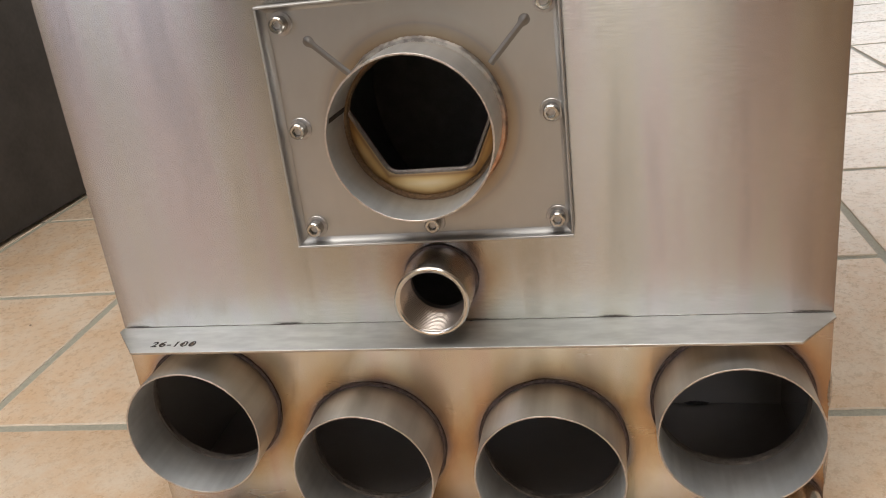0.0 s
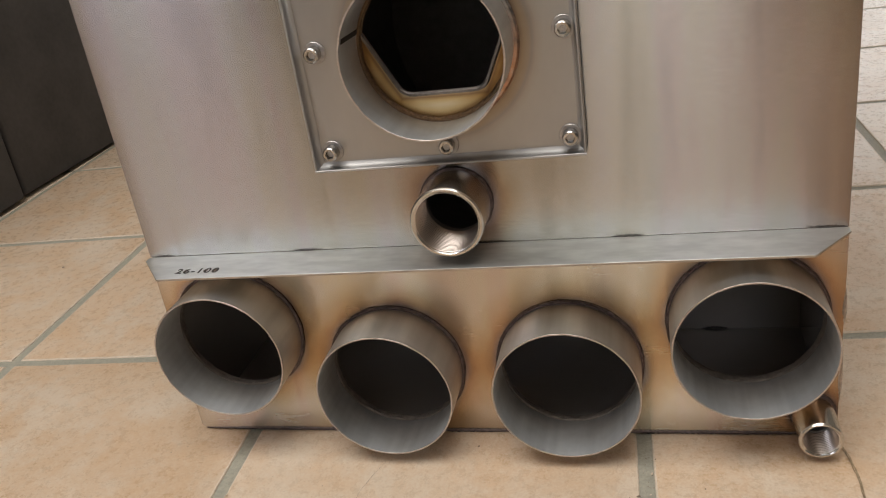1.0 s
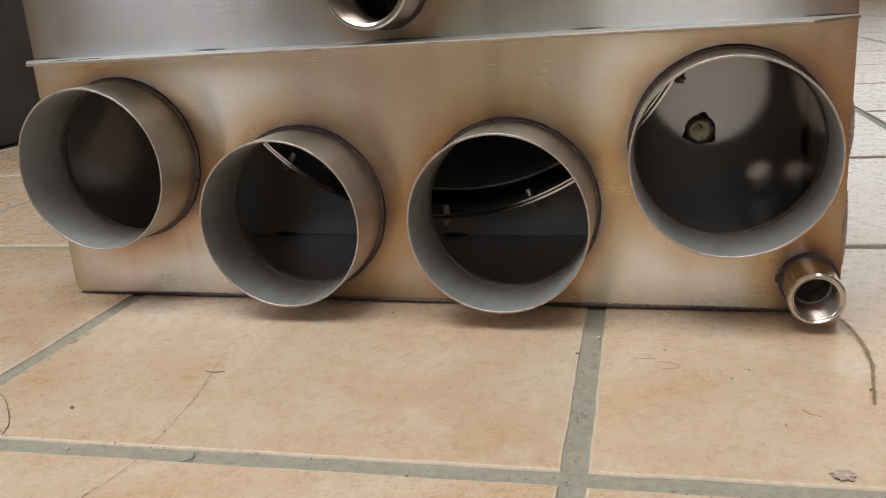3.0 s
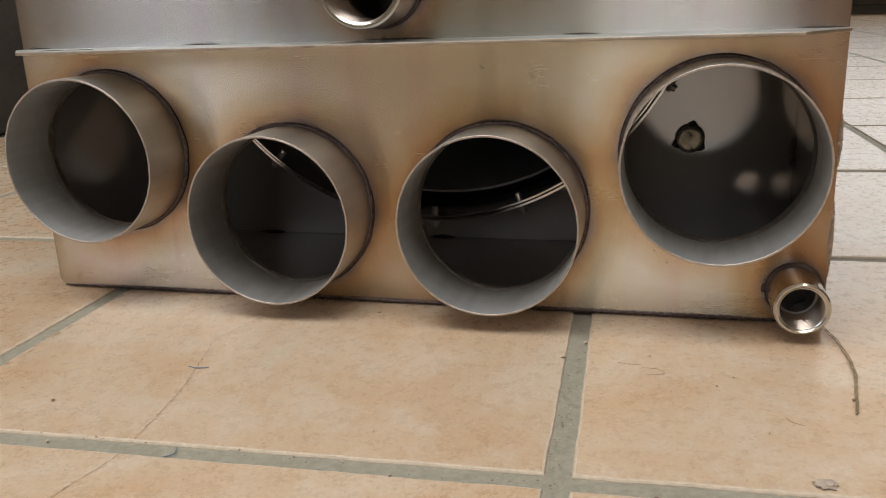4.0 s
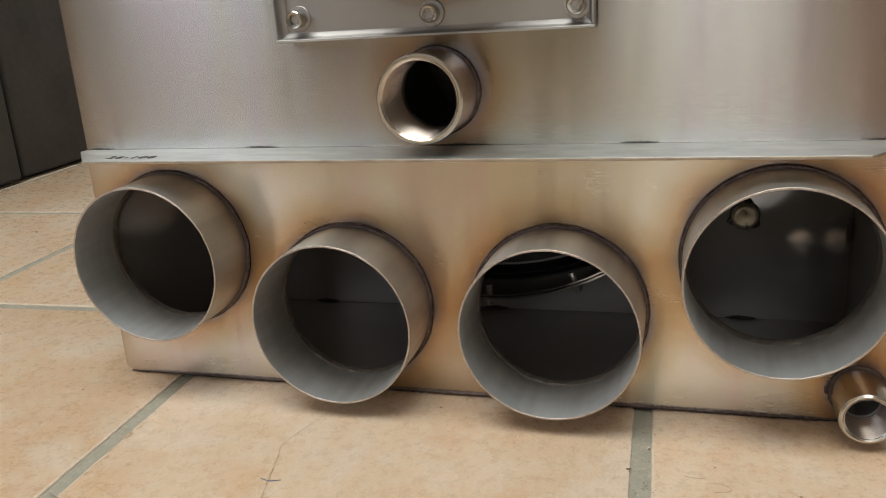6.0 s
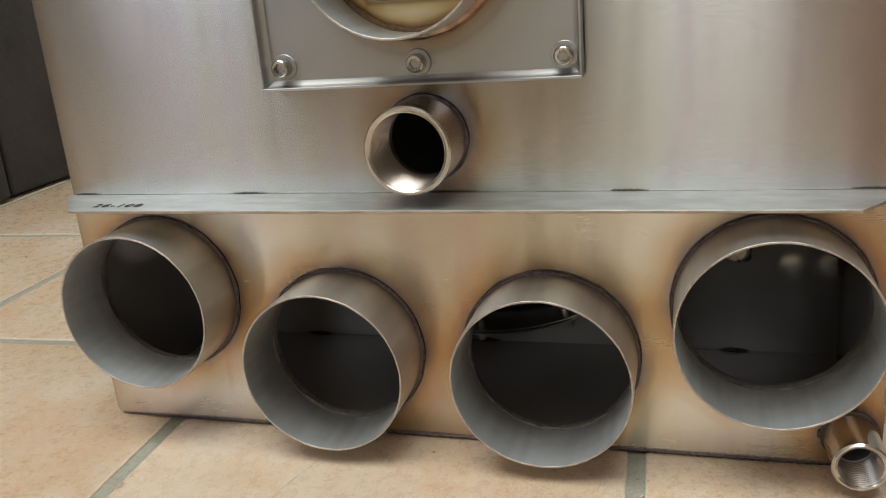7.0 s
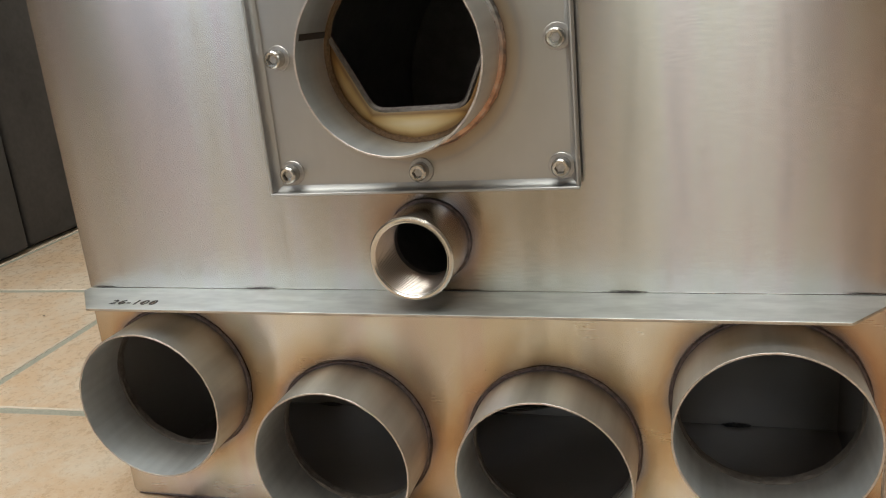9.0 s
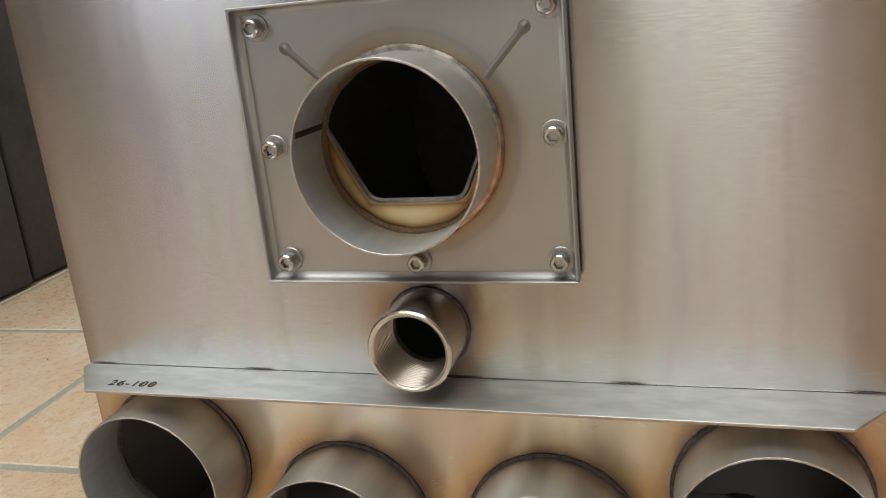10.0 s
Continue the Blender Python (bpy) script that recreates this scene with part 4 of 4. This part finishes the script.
crack = part("crack", bm, CRACK, floor, "thin dirty crack across two tiles")

# grit scattered on tiles and in the joints
rng = random.Random(5)
bm = bmesh.new()
spots = [(-0.1375, -0.1715, 0.0022), (-0.0075, -0.0212, 0.0016), (0.1642, -0.0647, 0.0011), (0.2066, -0.0854, 0.0012), (0.1976, -0.0972, 0.0012), (0.2178, -0.1434, 0.0012), (0.1178, -0.0742, 0.0024), (0.0592, -0.2094, 0.0014), (-0.2776, -0.0353, 0.0012), (-0.6469, 0.3454, 0.0035), (0.1689, -0.2049, 0.0013), (0.04, -0.1738, 0.0007)]
spots += [(rng.uniform(-0.45, 0.45), rng.uniform(-0.3, -0.01), rng.uniform(0.0003, 0.0008)) for _ in range(70)]
spots += [(0.1255 + rng.gauss(0, 0.003), rng.uniform(-0.19, -0.03), rng.uniform(0.0004, 0.0010)) for _ in range(60)]
spots += [(rng.uniform(-0.2, 0.25), -0.2035 + rng.gauss(0, 0.002), rng.uniform(0.0004, 0.0010)) for _ in range(60)]
for x, y, r in spots:
    r *= 0.8
    made = bmesh.ops.create_icosphere(bm, subdivisions=1, radius=1.0)["verts"]
    a, s = rng.uniform(0, 3.14), rng.uniform(0.35, 0.8)
    for v in made:
        px, py = v.co.x * r, v.co.y * r * s
        v.co = Vector((x + px * math.cos(a) - py * math.sin(a), y + px * math.sin(a) + py * math.cos(a), r * 0.2 * (1 + v.co.z)))
tagged(part("grit", bm, DUST), "scattered dark grit and crumbs on the tiles", "grit", kind="stuff")

crng = random.Random(8)
bm = bmesh.new()
for x, y, r in [(0.1275, -0.049, 0.0016), (0.1262, -0.071, 0.0009), (-0.112, -0.2085, 0.0012), (0.034, -0.2005, 0.0010)] + [(0.1255 + crng.gauss(0, 0.003), crng.uniform(-0.19, -0.03), crng.uniform(0.0003, 0.0006)) for _ in range(24)]:
    a = crng.uniform(0, 3.14)
    for v in bmesh.ops.create_icosphere(bm, subdivisions=1, radius=1.0)["verts"]:
        d = 1 + 0.4 * noise.noise(v.co * 2.0 + Vector((x * 900, y * 900, 0)))
        px, py = v.co.x * r * d, v.co.y * r * 0.55 * d
        v.co = Vector((x + px * math.cos(a) - py * math.sin(a), y + px * math.sin(a) + py * math.cos(a), -0.0012 + r * 0.5 * (1 + v.co.z)))
tagged(part("crumbs", bm, TILE_EDGE), "pale glaze crumbs lying in the grout joints", "crumbs", kind="stuff")
bm = bmesh.new()
for x, y, r in [(-0.2004, -0.0883, 0.0026), (-0.2030, -0.0930, 0.0016), (-0.1976, -0.1155, 0.0015), (-0.2005, -0.1080, 0.0012), (-0.1987, -0.1336, 0.0013), (-0.1995, -0.0760, 0.0010), (-0.1950, -0.1240, 0.0009), (-0.2010, -0.1010, 0.0009)]:
    n = 14
    ring = []
    for k in range(n):
        a = 2 * math.pi * k / n
        d = r * (1 + 0.55 * noise.noise(Vector((math.cos(a) * 1.7 + x * 700, math.sin(a) * 1.7, y * 700))))
        ring.append(bm.verts.new((x + 0.55 * d * math.cos(a), y + 1.5 * d * math.sin(a), 0.00025)))
    bm.faces.new(ring)
part("chipped_glaze", bm, CHIP, floor, "rough bare spots where the tile edge has chipped")

# ---- floor tiles ----
PHI, U1, V1, PITCH, JOINT = 0.0358, -0.2113, -0.2047, 0.3329, 0.0112
S = (PITCH - JOINT) / 2


def tile_mesh(seed):
    bm = bmesh.new()
    n = 44
    levels = ((S, -0.006), (S, -0.0011), (S - 0.0005, -0.0003), (S - 0.0015, 0.0))
    loops = []
    for r, z in levels:
        loop = []
        for side in range(4):
            for k in range(n):
                t = -1 + 2 * k / n
                x, y = ((t, -1), (1, t), (-t, 1), (-1, -t))[side]
                wav = 0.0007 * noise.noise(Vector((x * 5 + seed * 7, y * 5, seed))) + 0.0004 * noise.noise(Vector((x * 19, y * 19, seed + 4))) + 0.0002 * noise.noise(Vector((x * 70, y * 70, seed + 8)))
                loop.append(bm.verts.new((x * (r + wav), y * (r + wav), z)))
        loops.append(loop)
    m = 4 * n
    for a, b in zip(loops, loops[1:]):
        for k in range(m):
            bm.faces.new([a[k], a[(k + 1) % m], b[(k + 1) % m], b[k]])
    bm.faces.new(loops[-1])
    me = bpy.data.meshes.new("tile")
    bmesh.ops.recalc_face_normals(bm, faces=bm.faces)
    bm.to_mesh(me)
    bm.free()
    me.materials.append(TILE)
    me.materials.append(TILE_EDGE)
    for p in me.polygons:
        if abs(p.normal.z) < 0.999:
            p.material_index = 1
    return me


tile_meshes = [tile_mesh(k) for k in range(6)]
rest = bmesh.new()
c, s = math.cos(PHI), math.sin(PHI)
trng = random.Random(3)
for i in range(-12, 14):
    for j in range(-11, 24):
        u, v = U1 + (i + 0.5) * PITCH, V1 + (j + 0.5) * PITCH
        x, y = c * u - s * v, s * u + c * v
        if not (X0 - 0.1 < x < X1 + 0.1 and Y0 - 0.1 < y < Y1 + 0.1):
            continue
        if -1.6 < x < 2.0 and -0.9 < y < 5.2 and -5 <= i <= 7:
            ob = new("tile", tile_meshes[trng.randrange(6)])
            ob.matrix_world = pose(x, y, trng.uniform(-0.0002, 0.0), 0, 0, math.degrees(PHI) + 90 * trng.randrange(4))
            ob.parent = floor
        else:
            made = bmesh.ops.create_cube(rest, size=1.0)["verts"]
            for w in made:
                lx, ly = w.co.x * 2 * S, w.co.y * 2 * S
                w.co = Vector((x + c * lx - s * ly, y + s * lx + c * ly, -0.003 + w.co.z * 0.006))
tagged(part("far_tiles", rest, TILE, floor), "", "", kind="stuff")
